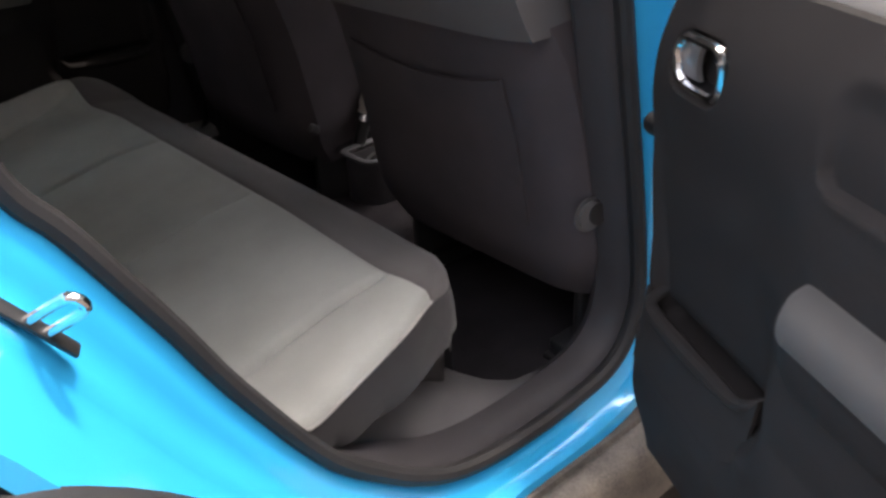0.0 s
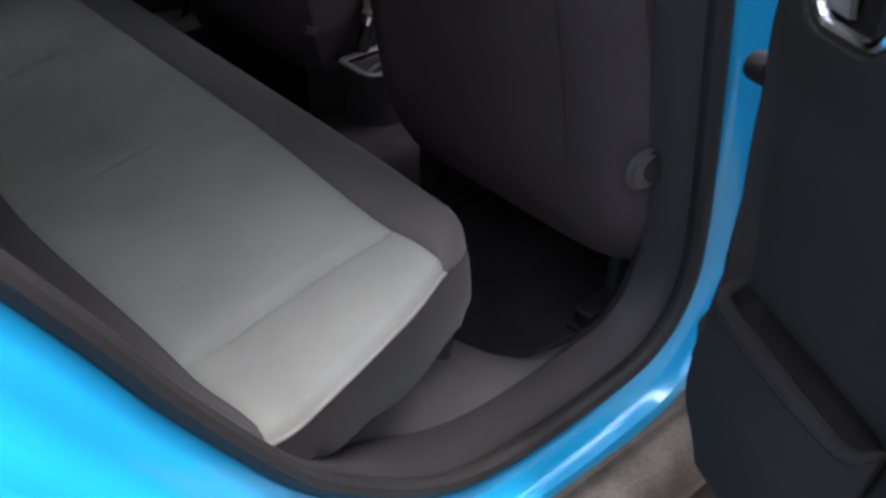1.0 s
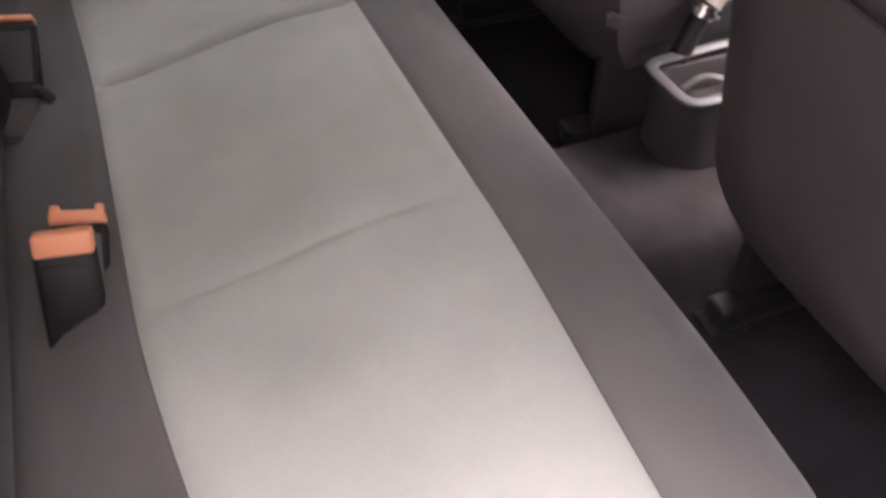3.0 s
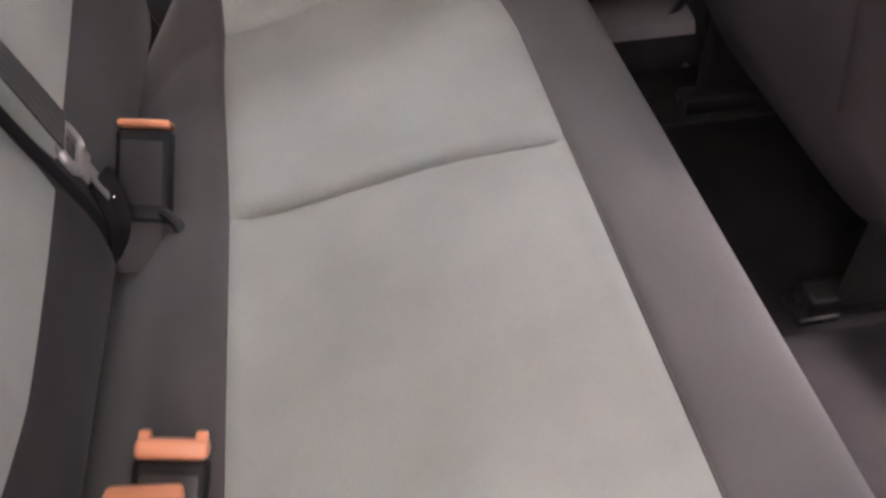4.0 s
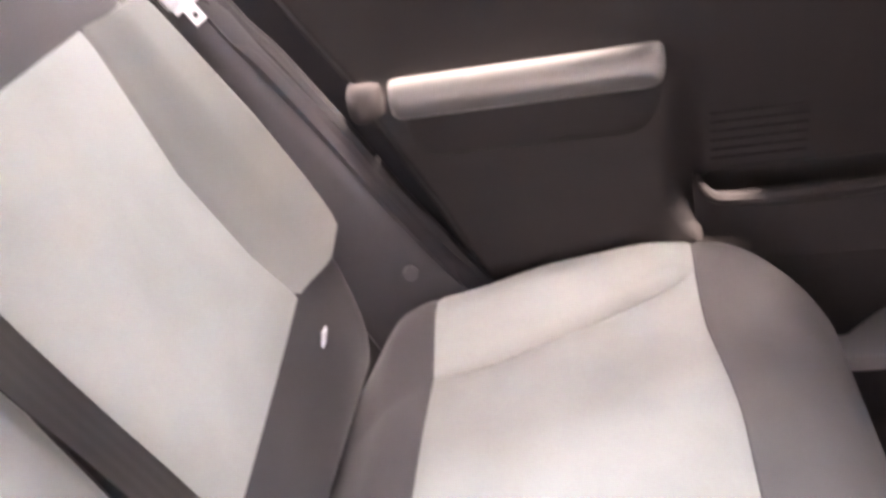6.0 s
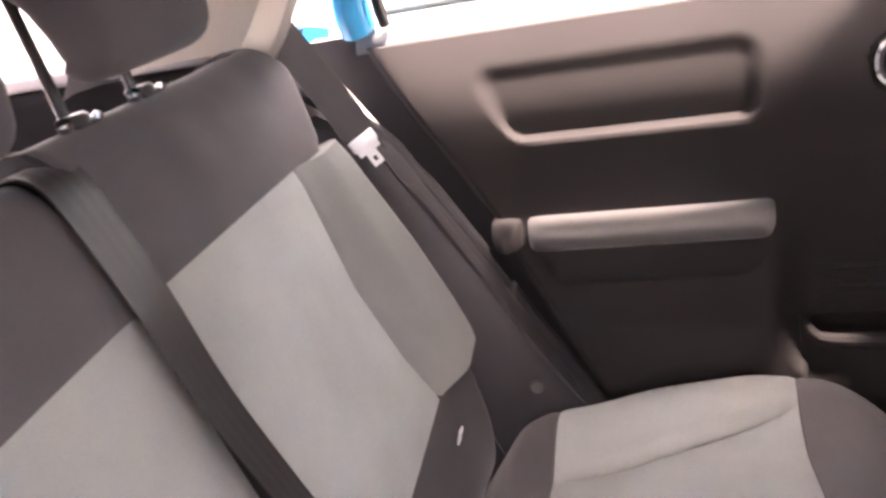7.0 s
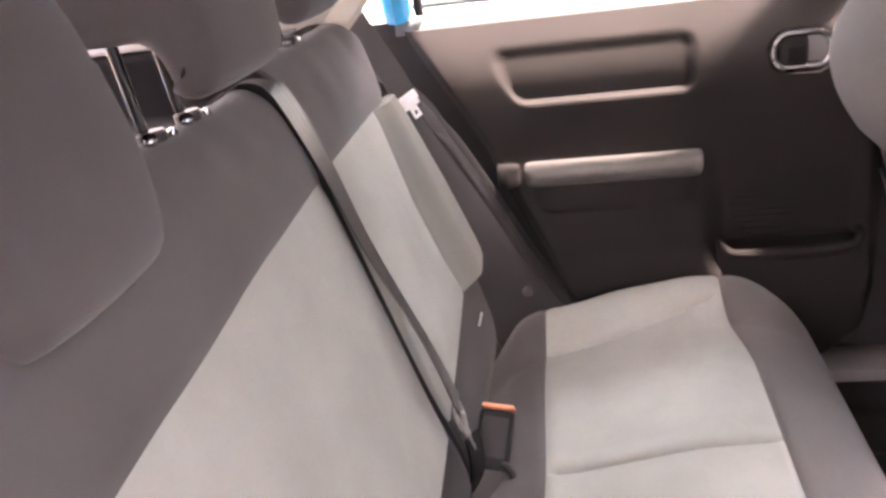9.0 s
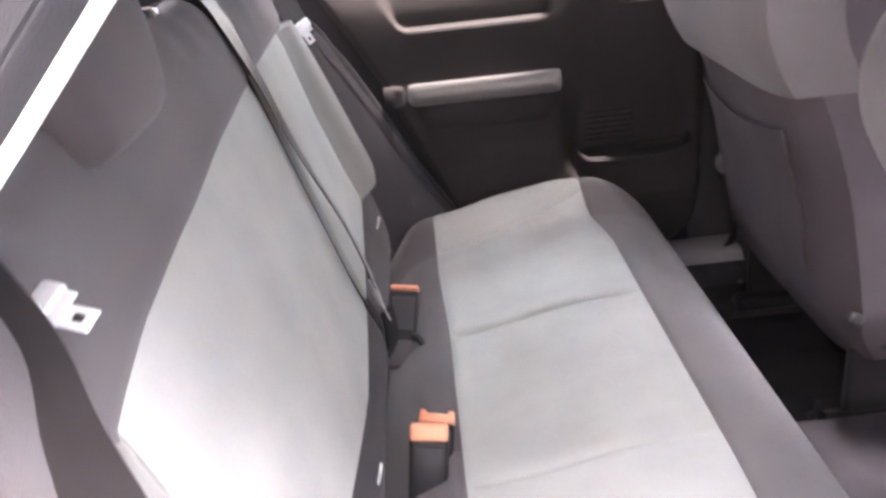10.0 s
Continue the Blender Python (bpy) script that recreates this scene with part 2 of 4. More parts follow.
MIDDLE = 0.62  # the car's middle plane, in y; ground at z = 0; the car faces +x


def mirror_y(y):
    return 2 * MIDDLE - y


# ---- the ground and the far surroundings ----
gb, _ = sheet([[(x, y, 0) for y in (-150, -20, -4, 4, 20, 150)] for x in (-150, -20, -4, 4, 20, 150)])
tagged(part("ground", gb, ASPHALT), "damp brown asphalt of the yard", "ground", kind="structure")
# added wall: its height trims the sky light through the far windows
wall_back = thing("wall_yard", "pale rendered wall added across the yard to cut sky light", "wall", kind="structure")
part("wall_face", box(-14, 14, 8.0, 8.3, 0, 9.0, 0.02), RENDER_WALL, wall_back)
part("coping", box(-14.1, 14.1, 7.93, 8.37, 9.0, 9.1, 0.02), SCUFF, wall_back)

# three unseen walls, added to keep low sky light out of the cabin
for name, span in (("wall_yard_near", (-14, 14, -7.3, -7.0)), ("wall_yard_front", (14, 14.3, -7.3, 8.3)), ("wall_yard_rear", (-14.3, -14, -7.3, 8.3))):
    tagged(part(name, box(*span, 0, {"near": 11.0, "front": 10.0, "rear": 6.0}[name.split("_")[-1]], 0.02), BLOCK_WALL), "unseen weathered grey wall added to cut sky light", "wall", kind="structure")

# ---- the body of the car round the rear door openings ----
APERTURE = [(-0.092, 1.03), (-0.068, 0.947), (-0.037, 0.90), (-0.005, 0.842), (0.03, 0.777), (0.066, 0.705), (0.108, 0.632), (0.145, 0.572), (0.18, 0.525), (0.225, 0.482), (0.28, 0.437), (0.342, 0.402), (0.413, 0.384), (0.503, 0.379), (0.588, 0.384), (0.66, 0.396), (0.708, 0.43), (0.732, 0.485),
            (0.733, 0.55), (0.714, 0.67), (0.69, 0.79), (0.668, 0.90), (0.652, 0.98), (0.63, 1.10), (0.60, 1.25), (0.565, 1.345), (0.49, 1.39), (0.38, 1.40), (0.235, 1.393), (0.134, 1.343), (0.056, 1.272), (0.004, 1.212), (-0.050, 1.150), (-0.096, 1.098)]
RING = catmull(APERTURE, 200, closed=True)
tan = np.roll(RING, -1, axis=0) - np.roll(RING, 1, axis=0)
tan /= np.linalg.norm(tan, axis=1)[:, None]
OUTWARD = np.array([tan[:, 1], -tan[:, 0]]).T
if (OUTWARD[60] @ (RING[60] - RING.mean(axis=0))) < 0:
    OUTWARD = -OUTWARD


def side_y(z, base=-0.07):
    """The side's lean inward above the waist."""
    return base + np.where(np.array(z) > 1.0, 0.36 * (np.array(z) - 1.0), 0.0)


def ring_at(offset, y, flip=False):
    """The opening's outline, moved outward by offset (number or list), at depth y; flip: the far side."""
    R = RING + OUTWARD * (np.array(offset)[:, None] if np.ndim(offset) else offset)
    Y = side_y(RING[:, 1], y) if np.ndim(y) == 0 else side_y(RING[:, 1], 0.0) + y
    if flip:
        Y = mirror_y(Y)
        R = R - np.stack([0.10 * smooth01((R[:, 1] - 0.95) / 0.15) * smooth01((0.45 - R[:, 0]) / 0.3), 0 * R[:, 0]], axis=1)
    return np.stack([R[:, 0], Y, R[:, 1]], axis=1)


def on_sill(x, z):
    return float(smooth01((0.52 - z) / 0.10) * smooth01((x - 0.26) / 0.2))


def jamb_width():
    """Wider over the wheel arch and behind, narrow on the sill, the pillar and the roof."""
    w = []
    for x, z in RING:
        rear = smooth01((0.30 - x) / 0.3) * smooth01((1.15 - z) / 0.2)
        w.append(0.052 + 0.060 * rear - 0.020 * on_sill(x, z))
    return np.array(w)


JW = jamb_width()
for far in (False, True):
    side = thing("car_body_side", "bright blue painted door opening with black rubber seals" if not far else "blue painted body side with dark lower trim", "car body", kind="structure")
    sill = np.array([on_sill(x, z) for x, z in RING])
    rear = smooth01((JW - 0.055) / 0.05)
    outer = -0.145 - 0.06 * rear + 0.040 * sill
    rings = [ring_at(-0.004, -0.058, far), ring_at(0.004, -0.070, far)]
    for u in np.linspace(0, 1, 15):
        # a rolled flange with a pressed ridge along its middle and a shallow dish behind it
        press = -0.005 * math.exp(-((u - 0.50) / 0.05) ** 2) + 0.004 * math.exp(-((u - 0.30) / 0.12) ** 2)
        rings.append(ring_at(0.016 + (JW - 0.012) * u, -0.075 + (outer + 0.075) * (0.45 * u + 0.55 * u ** 4) + press * rear, far))
    rings.append(ring_at(JW + 0.02, outer - 0.004, far))
    high = [i for i in range(200) if RING[i][1] >= 1.07 and RING[i][0] < 0.62]
    low = [i for i in range(200) if RING[i][1] <= 1.09]
    gap = max(range(1, len(low)), key=lambda n: low[n] - low[n - 1])
    low = low[gap:] + low[:gap] if low[gap] - low[gap - 1] > 1 else low
    # the far jamb's black stands in for the darkness of the shut door gap
    part("door_jamb", sheet([[r[i] for i in low] for r in rings])[0], BLACK_PLASTIC if far else PAINT, side)
    part("upper_jamb", sheet([[r[i] for i in high] for r in [rings[0], rings[1], ring_at(0.007, -0.072, far)]])[0], WHITE_PAINT if far else RUBBER, side, "white painted upper frame" if far else "black rubber upper frame")
    part("frame_surround", sheet([[r[i] for i in high] for r in [ring_at(0.007, -0.072, far)] + rings[2:]])[0], RUBBER, side, "black rubber window surround")
    seal = ring_at(-0.006 + 0.022 * smooth01((RING[:, 1] - 1.04) / 0.08) * smooth01((0.4 - RING[:, 0]) / 0.1), -0.063, far)
    if far:
        # the far sill is covered by its trim plate
        hidden = [i for i in range(200) if RING[i][0] > 0.34 and RING[i][1] < 0.56]
        seal = np.concatenate([seal[max(hidden) + 1:], seal[:min(hidden)]])
        front = sorted(i for i in low if i > max(hidden) and RING[i][0] > 0.5)
        low = [i for i in low if i < min(hidden)]
    part("door_seal", tube(seal, 0.0125, 10, closed=not far), RUBBER, side, "black rubber door seal")
    lip = (1 - 0.75 * smooth01((0.30 - RING[:, 0]) / 0.15)) * (0.30 if far else 1.0)
    inner = [ring_at(-0.004, -0.056, far), ring_at(-0.004 - 0.010 * lip, -0.046, far), ring_at(-0.004 - 0.020 * lip, -0.056 + 0.03 * lip, far), ring_at(-0.004 - 0.022 * lip, -0.046 + 0.046 * lip, far), ring_at(-0.010 + 0.01 * (1 - lip), -0.036 + 0.054 * lip, far), ring_at(0.05, -0.034 + 0.054 * lip, far)]
    part("opening_trim", sheet([[r[i] for i in low] for r in inner])[0], PLASTIC, side, "charcoal plastic trim round the opening")
    if far:
        part("pillar_edge_trim", sheet([[r[i] for i in front] for r in inner])[0], PLASTIC, side, "charcoal trim of the centre pillar edge")
    k = 1.0 if far else 0.55
    part("upper_opening_trim", sheet([[r[i] for i in high] for r in [ring_at(-0.002 - 0.013 * a * k, -0.060 + b * k, far) for a, b in ((0, 0), (0.7, 0.004), (1, 0.015), (0.5, 0.028))] + [ring_at(0.01, -0.060 + 0.032 * k, far), ring_at(0.06, -0.060 + 0.032 * k, far)]])[0], CREAM, side, "cream upper pillar edge")
    # lower cladding, wheel arch, wing and wheel
    s = 1 if far else -1
    yo = mirror_y(-0.155) if far else -0.155
    sections = []
    for x in np.linspace(-0.02, 1.6, 80):
        zt = 0.334 + 0.018 * smooth01((0.25 - x) / 0.3)
        sections.append([(x, yo - s * dy, zt + dz) for dy, dz in ((0.062, 0.0), (0.040, -0.002), (0.036, -0.009), (0.030, -0.009), (0.026, 0.0), (0.004, -0.004), (-0.008, -0.012), (-0.015, -0.028), (-0.014, -0.09), (0.0, -0.15), (0.03, -0.17), (0.12, -0.18))])
    part("sill_cladding", sheet(sections)[0], CLADDING, side, "dirty dark plastic sill cladding")
    yo = mirror_y(-0.215) if far else -0.215
    arch = []
    for a_ in np.linspace(-10, 190, 50):
        c, q = math.cos(radians(a_)), math.sin(radians(a_))
        arch.append([(-0.36 + r * c, yo + s * dy, 0.40 + r * q) for r, dy in ((0.466, -0.012), (0.462, 0.008), (0.446, 0.014), (0.415, 0.010), (0.405, -0.01), (0.40, -0.22))])
    part("wheel_arch", sheet(arch)[0], BLACK_PLASTIC, side, "black plastic wheel arch lining")
    wing = []
    for a_ in np.linspace(76, 178, 40):
        c, q = math.cos(radians(a_)), math.sin(radians(a_))
        wing.append([(-0.36 + (0.454 + f * 0.245) * c, yo + s * (0.010 * math.exp(-(f / 0.10) ** 2) + 0.004 * math.sin(f * 3)), 0.40 + (0.454 + f * 0.275) * q) for f in (0, 0.05, 0.1, 0.15, 0.25, 0.4, 0.7, 1.0)])
    part("rear_wing", sheet(wing)[0], PAINT, side)
    tyre = []
    for a_ in np.linspace(0, 360, 60, endpoint=False):
        c, q = math.cos(radians(a_)), math.sin(radians(a_))
        tyre.append([(-0.36 + r * c, yo - s * dy, 0.33 + r * q) for r, dy in ((0.21, 0.02), (0.25, 0.005), (0.30, 0.008), (0.325, 0.03), (0.325, 0.18), (0.30, 0.2), (0.21, 0.2))])
    wheel = part("wheel", sheet(tyre, close_u=True)[0], TYRE, side, "black rubber tyre")
    part("rim", disc((-0.36, yo - s * 0.05, 0.33), (0, 1, 0), 0.21, 0.06, 40, 0.01), SATIN, wheel, "silver wheel rim")
    # front part of the side: pillar, front door and window posts, kept plain
    part("front_side", box(0.80, 1.75, min(yo, yo - s * 0.10), max(yo, yo - s * 0.10), 0.20, 1.08, 0.02), PLASTIC, side)
    skin = []
    for x in np.linspace(0.80, 2.30, 30):
        nose = smooth01((x - 1.9) / 0.5)
        top = 1.08 - 0.10 * smooth01((x - 1.5) / 0.8)
        skin.append([(x, yo + s * (0.012 + 0.02 * math.sin(math.pi * u) - 0.16 * nose ** 2), 0.35 + (top - 0.35) * u) for u in np.linspace(0, 1, 12)])
    part("front_skin", slab(skin, (0, -s * 0.006, 0)), PAINT, side, "bright blue front door and wing skin")
    front_wheel = part("front_wheel", sheet([[(x + 2.42, y + s * 0.015, z) for x, y, z in row] for row in tyre], close_u=True)[0], TYRE, side, "black rubber tyre")
    part("front_rim", disc((2.06, yo - s * 0.035, 0.33), (0, 1, 0), 0.21, 0.06, 40, 0.01), SATIN, front_wheel, "silver wheel rim")
    part("centre_pillar", slab([[(x + 0.125 - 0.17 * (z - 0.45), float(mirror_y(side_y(z, -0.02)) if far else side_y(z, -0.02)), z) for x in (0.62, 0.66, 0.70, 0.76)] for z in np.linspace(0.34, 1.42, 14)], (0, s * (0.10 if far else 0.04), 0)), PLASTIC, side, "charcoal centre pillar trim")
    part("roof_rail", box(-0.75, 1.3, min(mirror_y(0.03) if far else 0.03, (mirror_y(0.03) if far else 0.03) - s * 0.1), max(mirror_y(0.03) if far else 0.03, (mirror_y(0.03) if far else 0.03) - s * 0.1), 1.40, 1.47, 0.02), CREAM, side, "cream roof rail trim")

shell = thing("car_body_shell", "car roof, floor and tail round the cabin", "car body", kind="structure")
part("roof", slab([[(x, y, 1.50 - 0.05 * ((y - MIDDLE) / 0.6) ** 2 - 0.03 * ((x - 0.3) / 1.0) ** 2) for y in np.linspace(-0.055, 1.295, 18)] for x in np.linspace(-0.72, 1.36, 20)], (0, 0, 0.03)), WHITE_PAINT, shell, "white painted roof")
part("headlining", slab([[(x, y, 1.47 - 0.05 * ((y - MIDDLE) / 0.6) ** 2 - 0.03 * ((x - 0.3) / 1.0) ** 2) for y in np.linspace(0.0, 1.24, 16)] for x in np.linspace(-0.72, 1.36, 20)], (0, 0, 0.015)), HEADLINING, shell, "pale grey fabric headlining")
part("tailgate", box(-0.90, -0.80, -0.1, 1.34, 0.35, 1.00, 0.02), BOOT_FELT, shell)
part("parcel_shelf", box(-0.80, -0.27, 0.0, 1.24, 0.98, 1.01, 0.008), BOOT_FELT, shell, "charcoal parcel shelf behind the seat")
part("rear_header", box(-0.78, -0.66, 0.0, 1.24, 1.36, 1.45, 0.02), HEADLINING, shell)
for ya, yb in ((-0.06, 0.02), (1.22, 1.30)):
    part("quarter_trim", box(-0.84, -0.24, ya, yb, 0.44, 1.115, 0.015), BOOT_FELT, shell, "charcoal rear quarter trim")
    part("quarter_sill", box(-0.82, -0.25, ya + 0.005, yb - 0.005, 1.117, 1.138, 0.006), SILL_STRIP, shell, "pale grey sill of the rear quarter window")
    part("tail_pillar", slab([[(x - 0.20 * (z - 1.06), ya + (yb - ya) * 0.5 + (0.10 if ya < 0 else -0.10) * (z - 1.06) / 0.36 * 0.6, z) for x in (-0.80, -0.74, -0.66)] for z in np.linspace(1.06, 1.44, 6)], (0, 0.03, 0)), CREAM, shell, "cream tail pillar trim")
part("boot_floor", box(-0.85, -0.18, -0.1, 1.34, 0.44, 0.48, 0.01), CARPET, shell)
part("dashboard", box(1.55, 1.95, -0.05, 1.29, 0.62, 1.02, 0.06), PLASTIC, shell)
part("tail_skin", box(-0.935, -0.905, -0.19, 1.43, 0.42, 1.00, 0.012), PAINT, shell, "bright blue tailgate skin")
bonnet = []
for x in np.linspace(1.52, 2.40, 24):
    u = (x - 1.52) / 0.88
    bonnet.append([(x + 0.03 * (1 - v * v), MIDDLE + v * (0.80 - 0.14 * u ** 2), 1.06 - 0.10 * u - 0.10 * u ** 4 - 0.05 * v ** 4) for v in np.linspace(-1, 1, 24)])
part("bonnet", slab(bonnet, (0, 0, -0.02)), PAINT, shell, "bright blue bonnet")
part("front_bumper", box(2.30, 2.48, -0.10, 1.34, 0.25, 0.86, 0.09, 5), PAINT, shell, "bright blue front bumper")
for s in (-1, 1):
    part("windscreen_pillar", tube([(1.58, MIDDLE + s * 0.70, 1.03), (1.45, MIDDLE + s * 0.66, 1.22), (1.30, MIDDLE + s * 0.60, 1.43)], 0.035, 10), PAINT, shell, "blue windscreen pillar")
part("bulkhead", box(1.7, 1.75, -0.1, 1.34, 0.25, 0.95, 0.02), PLASTIC, shell)

# ---- floor of the cabin ----
def floor_z(x, y):
    """The carpet: flat wells, a raised tunnel in the middle and a rise to the seat base."""
    z = 0.325 + 0.09 * smooth01((0.17 - abs(y - MIDDLE)) / 0.07)
    z += 0.03 * smooth01((0.09 - min(y, mirror_y(y))) / 0.05)
    return z + 0.08 * smooth01((0.44 - x) / 0.08) * smooth01((min(y, mirror_y(y)) - 0.10) / 0.03)


tagged(part("floor", slab([[(x, y, floor_z(x, y)) for y in np.linspace(-0.05, 1.29, 90)] for x in np.linspace(0.0, 1.72, 90)], (0, 0, -0.03)), CARPET), "black carpet of the rear footwells and tunnel", "floor", kind="structure")


def floor_mat(yc):
    outline = rounded_outline(0.34, 0.40, 0.05)
    rows = []
    for f, dz in ((1.0, 0.0), (1.0, 0.006), (0.985, 0.0085), (0.95, 0.009), (0.6, 0.0095), (0.0, 0.010)):
        rows.append([(0.72 + x * f, yc + y * f, 0.328 + dz) for x, y in outline])
    mt = thing("floor_mat", "black needle-felt floor mat in the rear footwell", "floor mat", "rear floor mats", at=(0.72, yc, 0.33))
    part("felt", sheet(rows, close_v=True)[0], MAT, mt)
    part("binding", tube([(0.72 + x, yc + y, 0.334) for x, y in outline], 0.005, 6, closed=True), BLACK_FABRIC, mt, "stitched black edge binding")
    return mt


floor_mat(0.27)
floor_mat(mirror_y(0.27))

# sill trims: plates from the seal to the carpet
for far in (False, True):
    f = (lambda y: mirror_y(y)) if far else (lambda y: y)
    rows = []
    for x in np.linspace(0.20, 0.752 if far else 0.78, 60):
        if far:
            rows.append([(x, y, z) for y, z in ((1.392, 0.420), (1.372, 0.428), (1.335, 0.431), (1.306, 0.429), (1.297, 0.424), (1.293, 0.412))])
        else:
            # narrow along the carpet, a broad lobe that climbs beside the cushion
            yi = float(np.interp(x, (0.20, 0.36, 0.42, 0.47, 0.50, 0.525, 0.56, 0.62, 0.78), (0.045, 0.06, 0.09, 0.125, 0.115, 0.075, 0.042, 0.030, 0.030)))
            zi = float(np.interp(x, (0.20, 0.36, 0.42, 0.47, 0.50, 0.525, 0.56, 0.78), (0.515, 0.485, 0.46, 0.425, 0.40, 0.388, 0.380, 0.380)))
            crest = 0.398 + 0.10 * float(smooth01((0.34 - x) / 0.16))
            rows.append([(x, -0.055, crest - 0.035), (x, -0.035, crest - 0.018)] + [(x, -0.012 + (yi + 0.012) * u, crest + (zi - crest) * u + 0.010 * math.sin(math.pi * u)) for u in np.linspace(0, 1, 9)] + [(x, yi + 0.008, zi - 0.012), (x, yi + 0.010, zi - 0.06)])
    st = thing("sill_trim", "grey plastic inner sill trim beside the carpet", "trim", kind="structure")
    # far plate: the same trim, coloured paler in place of the light on it
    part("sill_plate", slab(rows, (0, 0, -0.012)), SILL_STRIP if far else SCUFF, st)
    if far:
        # the unlit drop below the plate, its shade put into a dark colour
        part("sill_kick", slab([[(x, y, z) for y, z in ((1.300, 0.412), (1.290, 0.40), (1.284, 0.37), (1.280, 0.325))] for x in np.linspace(0.20, 0.775, 24)], (0, 0.012, 0)), CARPET, st, "sill drop coloured dark for its shade")
        part("sill_bolt", disc((0.738, 1.292, 0.352), (-0.3, -1, 0.3), 0.013, 0.02), SCUFF, st, "grey trim bolt")
    if not far:
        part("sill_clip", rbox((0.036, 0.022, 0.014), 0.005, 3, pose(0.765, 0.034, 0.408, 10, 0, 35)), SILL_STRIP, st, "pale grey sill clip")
    part("pillar_foot", slab([[(0.765 + 0.05 * math.sin(a) ** 2, f(-0.055 + 0.03 * k), 0.33 + 0.5 * a / 1.57) for k in (0, 1, 2, 3)] for a in np.linspace(0, 1.57, 12)], (0.12, 0, 0)), PLASTIC, st, "charcoal foot of the centre pillar")


# ---- the rear bench: cushion ----
PROFILE = catmull([(-0.04, 0.490), (-0.005, 0.505), (0.030, 0.531), (0.060, 0.554), (0.10, 0.566), (0.16, 0.573), (0.25, 0.592), (0.33, 0.607), (0.39, 0.613), (0.455, 0.613), (0.494, 0.601), (0.519, 0.578), (0.534, 0.548), (0.537, 0.50), (0.525, 0.42), (0.505, 0.345)], 240)
I_REAR = int(np.argmax(PROFILE[:, 0] > 0.112))
I_FRONT = int(np.argmax(PROFILE[:, 0] > 0.411))


def end_near(x):
    u = min(max((x - 0.39) / 0.15, 0.0), 0.995)
    return -0.026 + 0.75 * max(0.0, x - 0.16) ** 2 + 0.095 * (1 - math.sqrt(1 - u * u))


def end_far(x):
    return 1.268 - 0.95 * (x - 0.27) ** 2


CUSHION_SEAMS = [(0.108, 0.0, 0.013, 0.009), (0.478, 0.0, 0.0045, 0.011), (0.83, 0.0, 0.018, 0.008), (1.14, 0.20, 0.030, 0.0075)]  # place, slant, depth and width


def cushion_point(i, v, panel):
    x, z = PROFILE[i]
    a, b = end_near(x), end_far(x)
    y = a + (b - a) * v
    x += 0.034 * float(smooth01((0.50 - y) / 0.45)) * math.exp(-((x - 0.12) / 0.075) ** 2)
    x -= 0.013 * float(smooth01((0.45 - y) / 0.35)) * math.exp(-((x - 0.41) / 0.05) ** 2)
    x -= 0.020 * float(smooth01((y - 1.0) / 0.2)) * math.exp(-((x - 0.41) / 0.06) ** 2)
    x -= 0.009 * float(smooth01((y - 0.80) / 0.30)) * math.exp(-((x - 0.112) / 0.05) ** 2)
    x += 0.014 * float(smooth01((0.10 - y) / 0.14)) * math.exp(-((x - 0.12) / 0.075) ** 2)
    x -= 0.008 * float(smooth01((0.30 - y) / 0.20) * smooth01((x - 0.44) / 0.06))
    fade = smooth01((0.51 - x) / 0.05)
    edge = float(smooth01((min(i - I_REAR, I_FRONT - i) + 1) / 9)) if panel else 0.0
    if edge > 0:
        fade *= edge
        for s0, slope, depth, wide in CUSHION_SEAMS:
            off = (y - s0 - slope * (x - 0.105)) / wide
            off *= 1.7 if off < 0 else 0.85  # the nearer pad ends in a steep fold
            z -= depth * (0.7 * math.exp(-off ** 2) + 0.3 * math.exp(-(off / 0.35) ** 2)) * fade
        z += (0.004 * math.sin((y - 0.1) * 8.8) + 0.0025 * noise.noise(Vector((x * 11, y * 9, 1.0)))) * fade
    d = min(y - a, b - y)
    r = 0.016 + (0.020 * float(smooth01((x - 0.38) / 0.08)) if v < 0.5 else 0.0)
    z += (0.039 if v > 0.5 else 0.010) * smooth01((0.12 - d) / 0.095) * smooth01((0.535 - x) / 0.12) * smooth01((x + 0.03) / 0.1)
    if d < r:
        drop = r - math.sqrt(max(0, r * r - (r - d) ** 2))
        z -= drop * 0.9 * smooth01((z - 0.40) / 0.12)
    return x, y, z


def cushion_patch(i0, i1, panel, n):
    V = np.concatenate([np.linspace(0, 0.03, 8, endpoint=False), np.linspace(0.03, 0.97, 420), np.linspace(0.97, 1, 9)[1:]])
    rows = []
    I = np.unique(np.linspace(i0, i1, n).astype(int))
    for i in I:
        row = []
        for v in V:
            x, y, z = cushion_point(i, v, panel)
            e = min(i - i0, i1 - i) if panel else (i1 - i if i0 == 0 else i - i0)
            z -= 0.0035 * math.exp(-(e / 1.6) ** 2)
            row.append((x, y, z))
        rows.append(row)
    return rows


